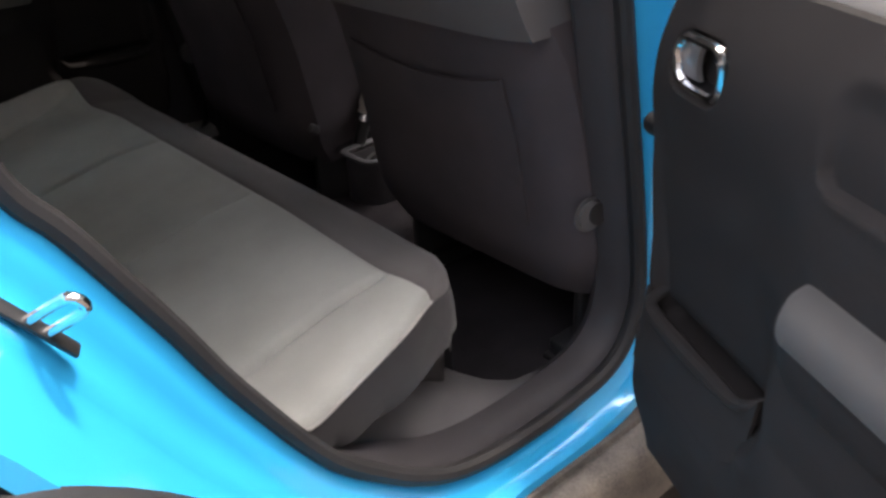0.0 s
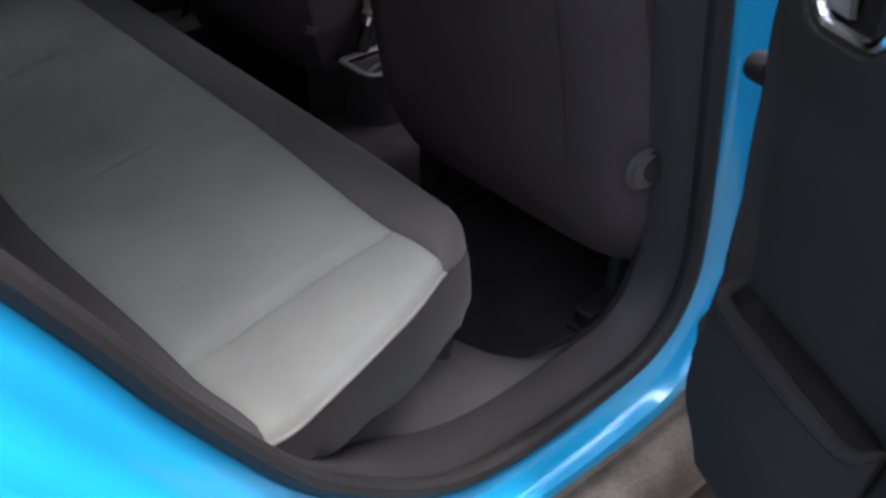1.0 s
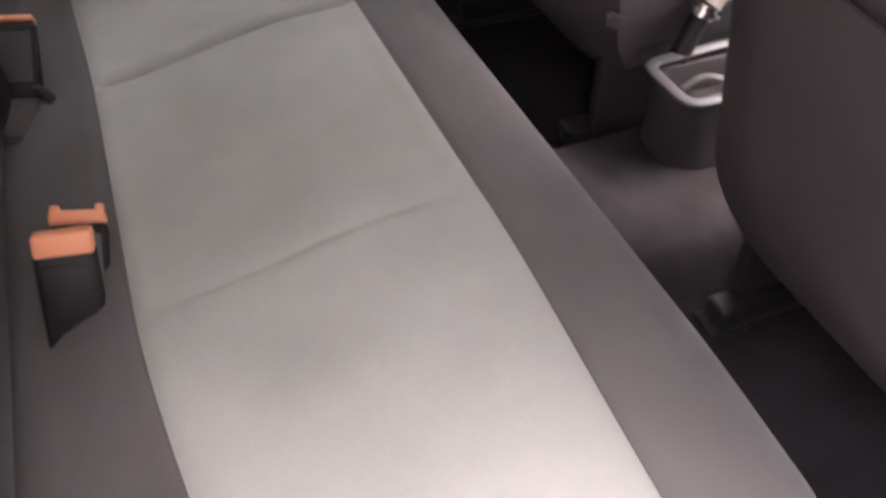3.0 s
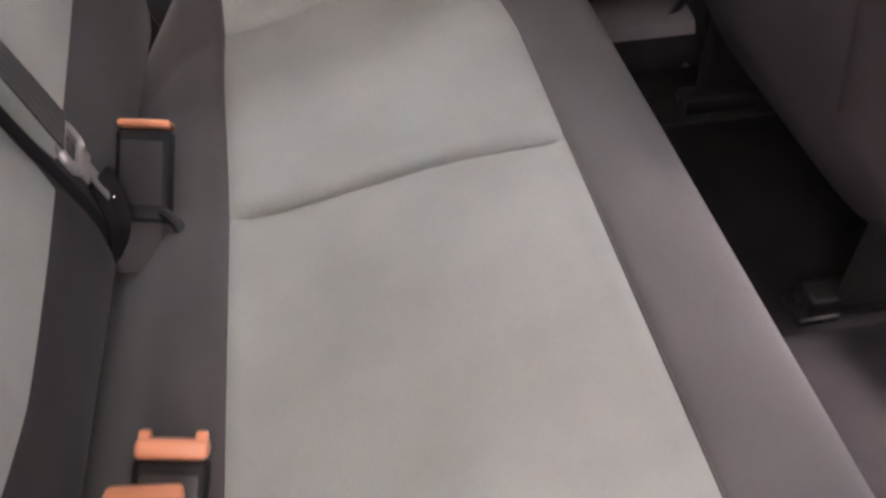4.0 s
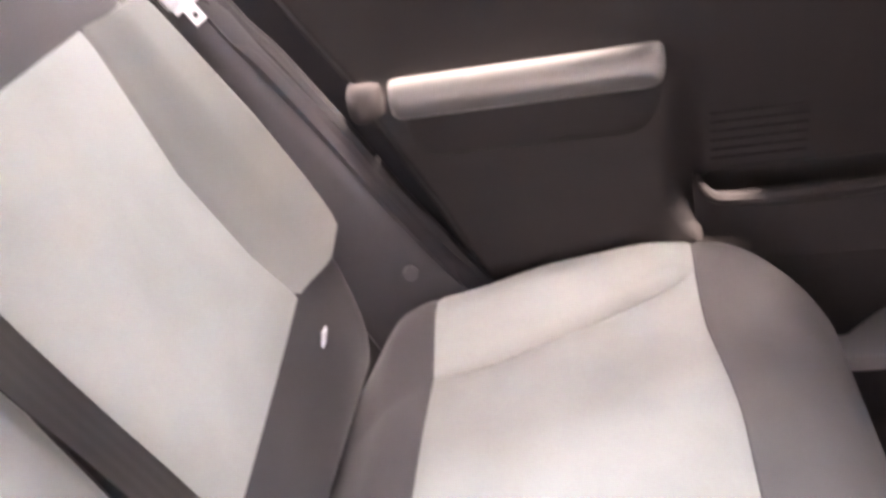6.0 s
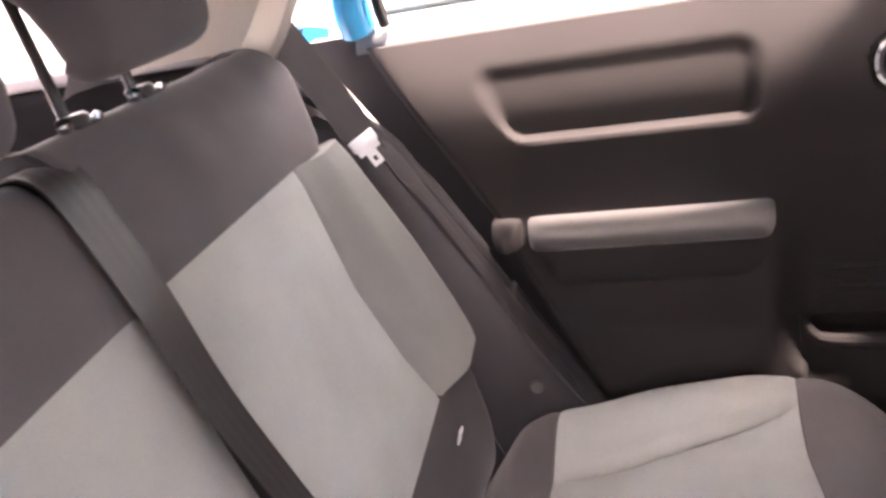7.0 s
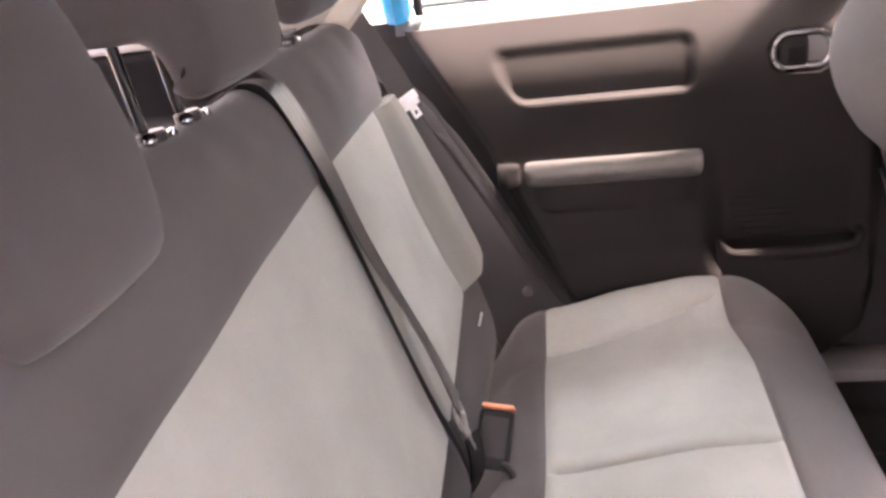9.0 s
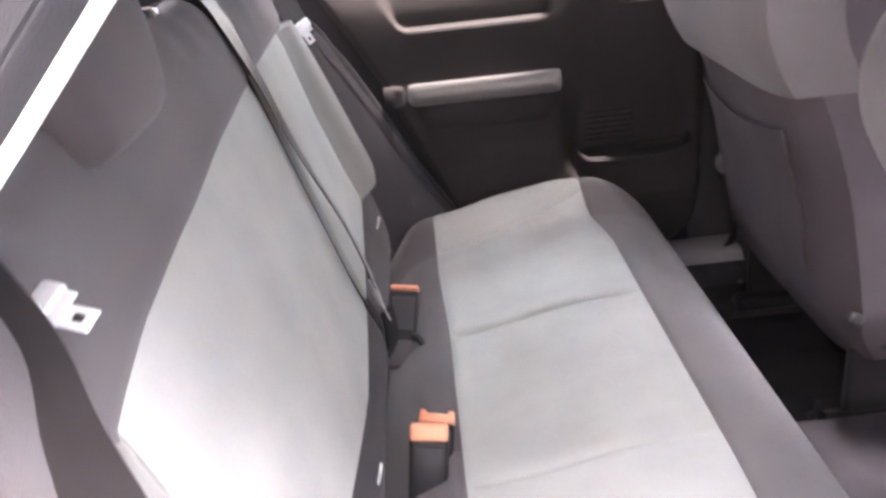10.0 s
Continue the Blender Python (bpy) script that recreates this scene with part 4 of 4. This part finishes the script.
# ---- rear doors ----
def door(place, label, far, proud=1.0, pad=1.0):
    """A rear door in its own plan: x along it (as when closed), d into the cabin, z up; place(x, d, z) puts it into the car."""
    dr = thing("rear_door", label, "car door", "rear doors", at=place(0.66, 0, 0.45))

    def edge_rear(z):
        return float(np.interp(z, (0.44, 0.60, 0.84, 0.96, 1.11), (0.20, 0.137, 0.034, -0.033, -0.128)))

    def edge_front(z):
        return float(np.interp(z, (0.44, 0.50, 0.56, 1.11), (0.60, 0.66, 0.675, 0.668)))

    def inside(x, z, x0, x1, z0, z1, soft, slant=0.0):
        """1 within a rounded field, falling to 0 over soft; slant leans its rear side."""
        xa = x0 + slant * (z - z0)
        return smooth01((x - xa) / soft + 0.5) * smooth01((x1 - x) / soft + 0.5) * smooth01((z - z0) / soft + 0.5) * smooth01((z1 - z) / soft + 0.5)

    def field(x, z, x0, x1, z0, z1, r, soft, slant=0.0):
        """As inside(), with corners rounded by r."""
        xa = x0 + slant * (z - z0)
        qx, qz = abs(x - (xa + x1) / 2) - (x1 - xa) / 2 + r, abs(z - (z0 + z1) / 2) - (z1 - z0) / 2 + r
        return float(smooth01(0.5 - (math.hypot(max(qx, 0), max(qz, 0)) + min(max(qx, qz), 0) - r) / soft))

    def depth(x, z):
        d = 0.012 * smooth01((z - 0.45) / 0.1) + 0.020 * smooth01((z - 0.58) / 0.12) * smooth01((1.12 - z) / 0.14)
        d -= 0.018 * max(0.0, (z - 0.925) / 0.160) ** 2.5
        # tray above the armrest: a soft upper side and a crisp lip below
        d -= (0.011 - 0.05 * min(max(0.0, z - 0.952), 0.075)) * field(x, z, 0.080, 0.370, 0.952, 1.036, 0.020, 0.008 + 0.020 * float(smooth01((z - 0.965) / 0.04)), -0.42)
        d += 0.0015 * math.exp(-((z - 0.944) / 0.005) ** 2) * float(smooth01((x - 0.085) / 0.03) * smooth01((0.372 - x) / 0.03))
        d += 0.010 * inside(x, z, 0.0, 0.385, 0.70, 0.83, 0.05)
        # hollow of the pocket under the handle, then the belly below
        d -= (0.040 - 0.026 * float(smooth01((z - 0.68) / 0.20))) * field(x, z, 0.398, 0.655, 0.620, 0.925, 0.060, 0.055 + 0.045 * float(smooth01((z - 0.74) / 0.12)))
        soft = 0.11 - 0.075 * float(smooth01((x - 0.385) / 0.03))
        d += 0.030 * proud * (inside(x, z, 0.02, 0.66, 0.40, 0.632, soft) - field(x, z, 0.415, 0.645, 0.585, 0.66, 0.02, 0.02))
        d += 0.00015 * math.cos(2 * math.pi * (z - 0.866) / 0.017) * inside(x, z, 0.08, 0.385, 0.862, 0.934, 0.02)
        d += 0.014 * inside(x, z, 0.02, 0.392, 0.56, 0.69, 0.10)
        d -= 0.027 * field(x, z, 0.490, 0.585, 0.965, 1.025, 0.028, 0.010)
        e = min(x - edge_rear(z), edge_front(z) - x)
        d -= 0.02 * (1 - smooth01(e / 0.022))
        return d

    rows = []
    for z in np.concatenate([np.linspace(0.44, 0.58, 24), np.linspace(0.58, 1.085, 150)[1:]]):
        a, b = edge_rear(z), edge_front(z)
        rows.append([place(x, depth(x, z), z) for x in np.linspace(a, b, 170)])
    far_pt = np.array(place(0, -0.03, 0)) - np.array(place(0, 0, 0))
    part("door_panel", slab(rows, far_pt), DOOR_PLASTIC, dr, "dark grey moulded plastic door panel")
    # the door's inner sheet behind the panel
    core = []
    for z in np.linspace(0.30 if far else 0.42, 1.10, 30):
        a = edge_rear(z) - (0.075 if far else 0.01)
        b = 0.83 if far else edge_front(z) + 0.006
        core.append([place(x, -0.036 - 0.045 * float(smooth01((x - 0.36) / 0.03) * smooth01((0.66 - x) / 0.02)), z) for x in np.linspace(a, b, 30)])
    part("inner_sheet", slab(core, np.array(place(0, -0.03, 0)) - np.array(place(0, 0, 0))), PLASTIC, dr, "charcoal door edge")
    # window ledge, pale in place of the sky light on it, with its outer rubber
    ledge = [[place(x, d, z) for x in np.linspace(-0.120, 0.665, 40)] for d, z in ((-0.016, 1.078), (-0.018, 1.086), (-0.023, 1.094), (-0.032, 1.102), (-0.047, 1.109), (-0.066, 1.113), (-0.074, 1.114), (-0.080, 1.110), (-0.080, 1.09))]
    part("window_ledge", sheet(ledge)[0], LEDGE_LIT, dr, "smooth dark plastic window ledge, coloured as lit")
    part("waist_seal", tube([place(x, -0.086, 1.118) for x in np.linspace(-0.118, 0.66, 30)], 0.005, 8), RUBBER, dr, "black rubber waist seal")
    # armrest pad and its rear cap
    prof = catmull([(0.008, 0.748), (0.040, 0.752), (0.054, 0.775), (0.060, 0.800), (0.058, 0.816), (0.010, 0.818)], 22)
    wide_cap = catmull([(0.006, 0.808), (0.052, 0.808), (0.067, 0.818), (0.069, 0.838), (0.060, 0.858), (0.030, 0.868), (0.006, 0.866)], 22)
    cap = catmull([(0.006, 0.812), (0.060, 0.812), (0.070, 0.822), (0.069, 0.836), (0.058, 0.846), (0.030, 0.850), (0.006, 0.848)], 22)

    def bolster(line, x0, x1, shrink, round_off=0.022):
        rr = []
        zc = sum(z for _, z in line) / len(line)
        for x in np.linspace(x0, x1, 40):
            e = min(x - x0, x1 - x)
            k = 1 - shrink * (1 - math.sqrt(max(0, 1 - (1 - min(e / round_off, 1)) ** 2)))
            rr.append([place(x, 0.004 + (d * pad - 0.004) * k, zc + (z - zc) * (0.7 + 0.3 * k)) for d, z in line])
        bm, V = sheet(rr)
        bm.faces.new(V[0])
        bm.faces.new(V[-1])
        return bm
    rest = part("armrest", bolster(prof, 0.085, 0.386, 0.9, 0.055), DOOR_PLASTIC, dr, "dark moulded armrest")
    part("armrest_pad", bolster(cap if far else wide_cap, 0.080, 0.386 if far else 0.366, 0.75), PAD_GREY, rest, "pale grey padded top")
    part("armrest_cap", bolster(cap, 0.036, 0.076, 0.5), DOOR_PLASTIC, dr, "dark armrest end cap")
    # pocket: rim, floor and ribs
    rim = catmull([(0.414, 0.674), (0.420, 0.662), (0.440, 0.651), (0.52, 0.648), (0.612, 0.651), (0.640, 0.666), (0.648, 0.690)], 60)
    wall = []
    for x in np.linspace(0.407, 0.650, 40):
        e = smooth01((abs(x - 0.528) - 0.075) / 0.045)
        top = float(np.interp(x, (0.405, 0.412, 0.43, 0.62, 0.642, 0.651), (0.69, 0.668, 0.652, 0.652, 0.666, 0.686)))
        wall.append([place(x, 0.012 + proud * (0.030 - 0.014 * u - 0.008 * e * u), 0.575 + (top - 0.575) * u) for u in np.linspace(0, 1, 10)])
    part("pocket_wall", slab(wall, np.array(place(0, -0.005, 0)) - np.array(place(0, 0, 0))), DOOR_PLASTIC, dr, "curved front wall of the door pocket")
    part("pocket_rim", tube([place(x, 0.027 * proud - 0.05 * smooth01((z - 0.660) / 0.03), z) for x, z in rim], [0.0015 + 0.0100 * math.sin(math.pi * i / 59) ** 0.35 for i in range(60)], 10), DOOR_PLASTIC, dr, "rounded pocket rim")
    for i in range(6 if far else 0):
        z = 0.684 + 0.012 * i
        part("pocket_rib", tube([place(x, depth(x, z) + 0.001, z) for x in np.linspace(0.43, 0.535, 12)], 0.0022, 8), DOOR_PLASTIC, dr)
    # inner handle: chromed ring, bowl and lever
    ring = rounded_outline(0.086, 0.054, 0.024, 8)
    handle = part("handle_ring", tube([place(0.5375 + a, 0.024, 0.995 + b) for a, b in ring], 0.0058, 8, closed=True), CHROME, dr, "chrome handle surround")
    bowl = [[place(0.5375 + a * f, d, 0.995 + b * f) for a, b in ring] for f, d in ((1.0, 0.022), (0.95, 0.012), (0.8, 0.004), (0.4, 0.002), (0.0, 0.002))]
    part("handle_bowl", sheet(bowl, close_v=True)[0], BLACK_PLASTIC, handle, "black recessed bowl")
    part("handle_lever", slab([[place(0.560 + a, 0.017 + 0.004 * math.sin(math.pi * (b + 0.02) / 0.04), 0.995 + b) for b in np.linspace(-0.02, 0.02, 8)] for a in np.linspace(-0.012, 0.016, 6)], np.array(place(0, -0.006, 0)) - np.array(place(0, 0, 0))), SATIN, handle, "satin handle lever")
    part("handle_post", slab([[place(0.513 + a, 0.017, 0.995 + b) for b in (-0.021, 0.021)] for a in (-0.006, 0.006)], np.array(place(0, -0.01, 0)) - np.array(place(0, 0, 0))), BLACK_PLASTIC, handle)
    # outer skin and edge
    skin = []
    for z in np.linspace(0.43, 1.10, 30):
        a, b = edge_rear(z) - 0.03, edge_front(z) + 0.012
        skin.append([place(x, -0.10 - 0.025 * math.sin(math.pi * (z - 0.43) / 0.67), z) for x in np.linspace(a, b, 30)])
    part("outer_skin", slab(skin, np.array(place(0, 0.008, 0)) - np.array(place(0, 0, 0))), PAINT, dr, "bright blue painted outer skin")
    # window frame, rubber and glass
    def lean(z):
        return -0.02 - 0.36 * max(0.0, z - 1.10) * (-1)
    frame_pts = catmull([(-0.105, 1.11), (-0.098, 1.17), (-0.04, 1.25), (0.07, 1.335), (0.17, 1.375), (0.30, 1.39), (0.46, 1.385), (0.54, 1.34), (0.60, 1.22), (0.64, 1.11)], 60)
    part("window_frame", tube([place(x - 0.008, lean(z) - 0.012, z) for x, z in frame_pts], 0.031, 12, flat=0.8), PAINT, dr, "blue painted window frame")
    part("window_rubber", tube([place(x + 0.030 * (1 if x < 0.2 else -1) * (1 if z < 1.36 else 0.3), lean(z) - 0.008, z - (0.02 if z > 1.3 else 0)) for x, z in frame_pts], 0.008, 8), RUBBER, dr, "black window rubber")
    pane = []
    for u in np.linspace(0, 1, 14):
        z = 1.10 + u * 0.27
        xa = float(np.interp(z, (1.10, 1.16, 1.245, 1.335, 1.375), (-0.09, -0.085, -0.03, 0.06, 0.16)))
        xb = float(np.interp(z, (1.10, 1.22, 1.34, 1.375), (0.63, 0.59, 0.53, 0.48)))
        pane.append([place(x, lean(z) - 0.02, z) for x in np.linspace(xa, xb, 10)])
    gp = part("window_pane", slab(pane, np.array(place(0, 0.004, 0)) - np.array(place(0, 0, 0))), GLASS, dr, "clear window glass")
    gp.visible_shadow = False
    return dr


door(lambda x, d, z: (x, 1.35 - d, z), "closed rear door with dark grey moulded panel", True)
OPEN = radians(63)
HINGE = (0.614, -0.147)


def open_place(x, d, z):
    r = 0.66 - x
    r += 0.035 * float(smooth01((r - 0.18) / 0.1))
    if r < 0.08:
        r = 0.08 - (0.08 - r) * 0.5
    return (HINGE[0] - r * math.cos(OPEN) - d * math.sin(OPEN), HINGE[1] - r * math.sin(OPEN) + d * math.cos(OPEN), z * 0.945 - 0.005)


door(open_place, "open rear door with dark grey moulded panel", False, 0.55, 0.92)
link = thing("door_check", "black door check strap on the centre pillar", "door hinge", at=(0.63, -0.15, 0.83))
part("check_bolt", disc((0.618, -0.150, 0.83), (-0.5, -1, 0.1), 0.014, 0.03), BLACK_PLASTIC, link)
part("check_arm", rbox((0.022, 0.05, 0.012), 0.004, 2, pose(0.632, -0.165, 0.83, 0, 0, 20)), BLACK_PLASTIC, link)

# door striker on the jamb
SK = Vector((-0.076, -0.110, 0.858))
sk = thing("door_striker", "chrome door striker loop on a black plate", "door striker", at=SK)
ms = frame_of(SK, (0.52, -0.50, 0.42), (0.44, 0.05, -0.9))
part("striker_plate", rbox((0.013, 0.076, 0.005), 0.002, 2, ms), BLACK_PLASTIC, sk, "black striker plate")
part("striker_loop", tube([ms @ Vector(p) for p in catmull([(0, -0.009, 0), (0, -0.009, 0.034), (0, -0.005, 0.043), (0, 0.005, 0.043), (0, 0.009, 0.034), (0, 0.009, 0)], 28)], 0.0045, 10), CHROME, sk, "chrome loop")

# ---- rear pillars inside ----
for far in (False, True):
    f = (lambda y: mirror_y(y)) if far else (lambda y: y)
    sh = 0.10 if far else 0.0
    o = 1 if far else -1
    pl = thing("rear_pillar_trim", "cream upper and charcoal lower rear pillar trim", "pillar trim", kind="structure")
    rows = []
    for z in np.linspace(1.128, 1.43, 16):
        xe = float(np.interp(z, (1.08, 1.14, 1.195, 1.25, 1.32, 1.38, 1.44), (-0.11, -0.066, -0.02, 0.02, 0.10, 0.20, 0.32))) - sh * (1 - 0.6 * (z - 1.128) / 0.3) - (0.012 if far else 0.05)
        rows.append([(xe - d, f(float(side_y(z, yy))), z) for d, yy in ((0.0, -0.058), (0.008, -0.040), (0.03, -0.026), (0.09, -0.018), (0.15, -0.012), (0.20, 0.0))])
    part("upper_trim", slab(rows, (0, o * 0.012, 0)), CREAM, pl, "cream upper pillar trim")
    rows = []
    for z in np.linspace(0.45, 1.132, 40):
        xe = float(np.interp(z, (0.437, 0.525, 0.632, 0.705, 0.777, 0.842, 0.947, 1.01, 1.08, 1.132), (0.28, 0.18, 0.108, 0.066, 0.03, -0.005, -0.066, -0.090, -0.102, -0.066))) - sh * smooth01((z - 0.95) / 0.15)
        rows.append([(xe + (0.012 if far else 0.0) - d, f(yy), z) for d, yy in ((0.0, -0.052), (0.012, -0.034), (0.035, -0.024), (0.09, -0.016), (0.16, 0.0), (0.30, 0.02))])
    part("lower_trim", slab(rows, (0, o * 0.012, 0)), PLASTIC, pl, "charcoal lower pillar trim")


# ---- front seats ----
def front_seat(y, label, shift=0.0, wide=0.0):
    fs = thing("front_seat", label, "car seat", "front seats", at=(0.95, y, 0.36))
    line = catmull([(0.735, 0.47), (0.702, 0.53), (0.690, 0.60), (0.664, 0.74), (0.630, 0.86), (0.600, 0.93), (0.580, 1.0), (0.575, 1.06), (0.595, 1.10), (0.63, 1.11)], 50)
    rows = []
    for x, z in line:
        hw = float(np.interp(z, (0.47, 0.56, 0.75, 0.95, 1.05, 1.10), (0.225, 0.250, 0.246, 0.235, 0.20, 0.15))) + wide * float(smooth01((0.95 - z) / 0.1))
        rows.append([(x - 0.008 + shift + 0.035 * abs(t) ** 9 - 0.014 * math.cos(math.pi * t * 0.5) * smooth01((z - 0.5) / 0.1), y + t * hw, z) for t in np.linspace(-1, 1, 40)])
    back = part("backrest", slab(rows, (0.13, 0, 0.01)), FRONT_BACK, fs, "dark fabric backrest")
    pk = []
    for u in np.linspace(0, 1, 20):
        z = 0.60 + 0.24 * u
        x = float(np.interp(z, line[:, 1][:40], line[:, 0][:40]))
        pk.append([(x + shift - 0.0235 - 0.003 * u + 0.004 * abs(t) ** 4, y + t * 0.17, z - 0.02 * (1 - t * t) * u) for t in np.linspace(-1, 1, 20)])
    part("map_pocket", slab(pk, (0.004, 0, 0)), FRONT_BACK, back, "black fabric map pocket")
    up = []
    for z in np.linspace(0.905, 1.115, 16):
        u = (z - 0.905) / 0.21
        hw = 0.240 * (1 - 0.20 * u ** 3)
        x = 0.598 - 0.060 * math.sin(math.pi * (0.10 + 0.75 * u))
        up.append([(x + shift + 0.022 * abs(t) ** 7, y + t * hw, z) for t in np.linspace(-1, 1, 30)])
    part("upper_back", slab(up, (0.10, 0, 0)), SEAT_BACK_LIT, back, "shoulder part in the seat fabric, coloured as lit")
    part("cushion", box(0.72, 1.24, y - 0.235, y + 0.235, 0.46, 0.63, 0.05, 5), BLACK_FABRIC, fs, "dark fabric cushion")
    hr = []
    for t in np.linspace(-1, 1, 24):
        k = (1 - abs(t) ** 5) ** 0.5 if abs(t) < 1 else 0
        hr.append([(0.665 + 0.045 * k * math.cos(a), y + 0.125 * t, 1.19 + (0.085 * k + 0.01) * math.sin(a)) for a in np.linspace(0, 2 * math.pi, 24, endpoint=False)])
    part("headrest_pad", sheet(hr, close_v=True)[0], DARK_FABRIC, fs, "dark fabric headrest")
    outer = -1 if y < MIDDLE else 1
    cover = part("hinge_cover", disc((0.698 + shift, y + outer * (0.252 + wide), 0.642), (0.2, 1, 0), 0.027, 0.014, 32, 0.006), SCUFF, fs, "grey recliner cover")
    part("hinge_cap", disc((0.708 + shift, y + outer * (0.256 + wide), 0.643), (0.2, 1, 0), 0.021, 0.014, 24, 0.004), BLACK_PLASTIC, cover, "black recliner cap")
    part("hinge_pin", disc((0.752 + shift, y + outer * (0.254 + wide), 0.655), (0.2, 1, 0), 0.008, 0.014, 16), SATIN, cover, "bright pin")
    part("belt_stalk", rbox((0.030, 0.012, 0.020), 0.005, 3, pose(0.70 + shift + (0.07 if outer < 0 else 0.0), 0.738 if outer > 0 else 0.545, 0.575 if outer > 0 else 0.515, 0, 30, 20)), BLACK_PLASTIC, fs, "black belt stalk end")
    for s in (-1, 1):
        part("seat_rail", box(0.70, 1.25, y + s * 0.19 - 0.018, y + s * 0.19 + 0.018, 0.342, 0.372, 0.006), BLACK_PLASTIC, fs, "black seat rail")
        part("rail_foot", merge(disc((0.715, y + s * 0.19, 0.355), (0, 0, 1), 0.016, 0.024), box(0.69, 0.74, y + s * 0.19 - 0.022, y + s * 0.19 + 0.022, 0.332, 0.345, 0.004)), BLACK_PLASTIC, fs, "black rail foot")
        part("side_frame", box(0.73, 1.2, y + s * 0.205 - 0.01, y + s * 0.205 + 0.01, 0.365, 0.50, 0.008), BLACK_PLASTIC, fs)
    return fs


front_seat(0.258, "dark fabric front seat beside the open rear door", -0.02, 0.012)
front_seat(mirror_y(0.235), "dark fabric front seat on the closed side of the car")

# ---- centre console with its open rear cup frame, and the handbrake ----
con = thing("centre_console", "charcoal plastic centre console with a dull silver cup frame", "console", at=(0.95, 0.675, 0.43))
def console_ring(grow, z, lead=0.0):
    return [(1.122 + lead * (x < 0) + x, 0.675 + y, z) for x, y in rounded_outline(0.760 + 2 * grow, 0.098 + 2 * grow, 0.040 + grow, 8)]


bmc, _ = sheet([console_ring(g, z, l) for g, z, l in ((0.012, 0.385, 0.012), (0.007, 0.42, 0.010), (0.002, 0.46, 0.006), (0.0, 0.490, 0.0), (-0.001, 0.502, 0.0), (-0.005, 0.507, 0.0), (-0.011, 0.507, 0.0), (-0.014, 0.500, 0.0), (-0.016, 0.458, 0.0), (-0.040, 0.455, 0.0))], close_v=True)
part("console_body", bmc, PLASTIC, con)
frame_line = catmull([(0.93, 0.632, 0.515), (0.84, 0.630, 0.515), (0.775, 0.626, 0.515), (0.757, 0.629, 0.515), (0.749, 0.642, 0.515), (0.748, 0.674, 0.515), (0.749, 0.706, 0.515), (0.757, 0.719, 0.515), (0.775, 0.723, 0.515), (0.85, 0.727, 0.515), (0.93, 0.731, 0.515)], 90)
part("cup_frame", tube(frame_line, 0.0085, 10, flat=0.45), DULL_SILVER, con, "dull silver flat frame")
part("cup_arm", tube(catmull([(0.79, 0.694, 0.486), (0.815, 0.690, 0.500), (0.835, 0.672, 0.500), (0.842, 0.650, 0.486)], 20), 0.006, 8, flat=0.6), SCUFF, con, "grey cup holder arm")
part("cup_insert", box(0.80, 0.95, 0.64, 0.715, 0.455, 0.47, 0.004), CARPET, con, "black cup holder base")
hb = thing("handbrake", "handbrake lever with a broad pale grip beside the seats", "handbrake", at=(0.82, 0.735, 0.50))
part("lever", tube(catmull([(0.80, 0.730, 0.505), (0.815, 0.733, 0.54), (0.832, 0.736, 0.572)], 16), 0.014, 12), BLACK_PLASTIC, hb, "black lever shaft")
part("collar", disc((0.828, 0.735, 0.566), (0.3, 0.05, 0.6), 0.022, 0.016, 24, 0.005), CHROME, hb, "chrome collar")
part("grip", tube(catmull([(0.832, 0.736, 0.574), (0.850, 0.740, 0.60), (0.880, 0.746, 0.65), (0.905, 0.750, 0.69)], 24), [0.018] * 3 + [0.022] * 18 + [0.019, 0.014, 0.008], 16), CREAM, hb, "broad pale grip")
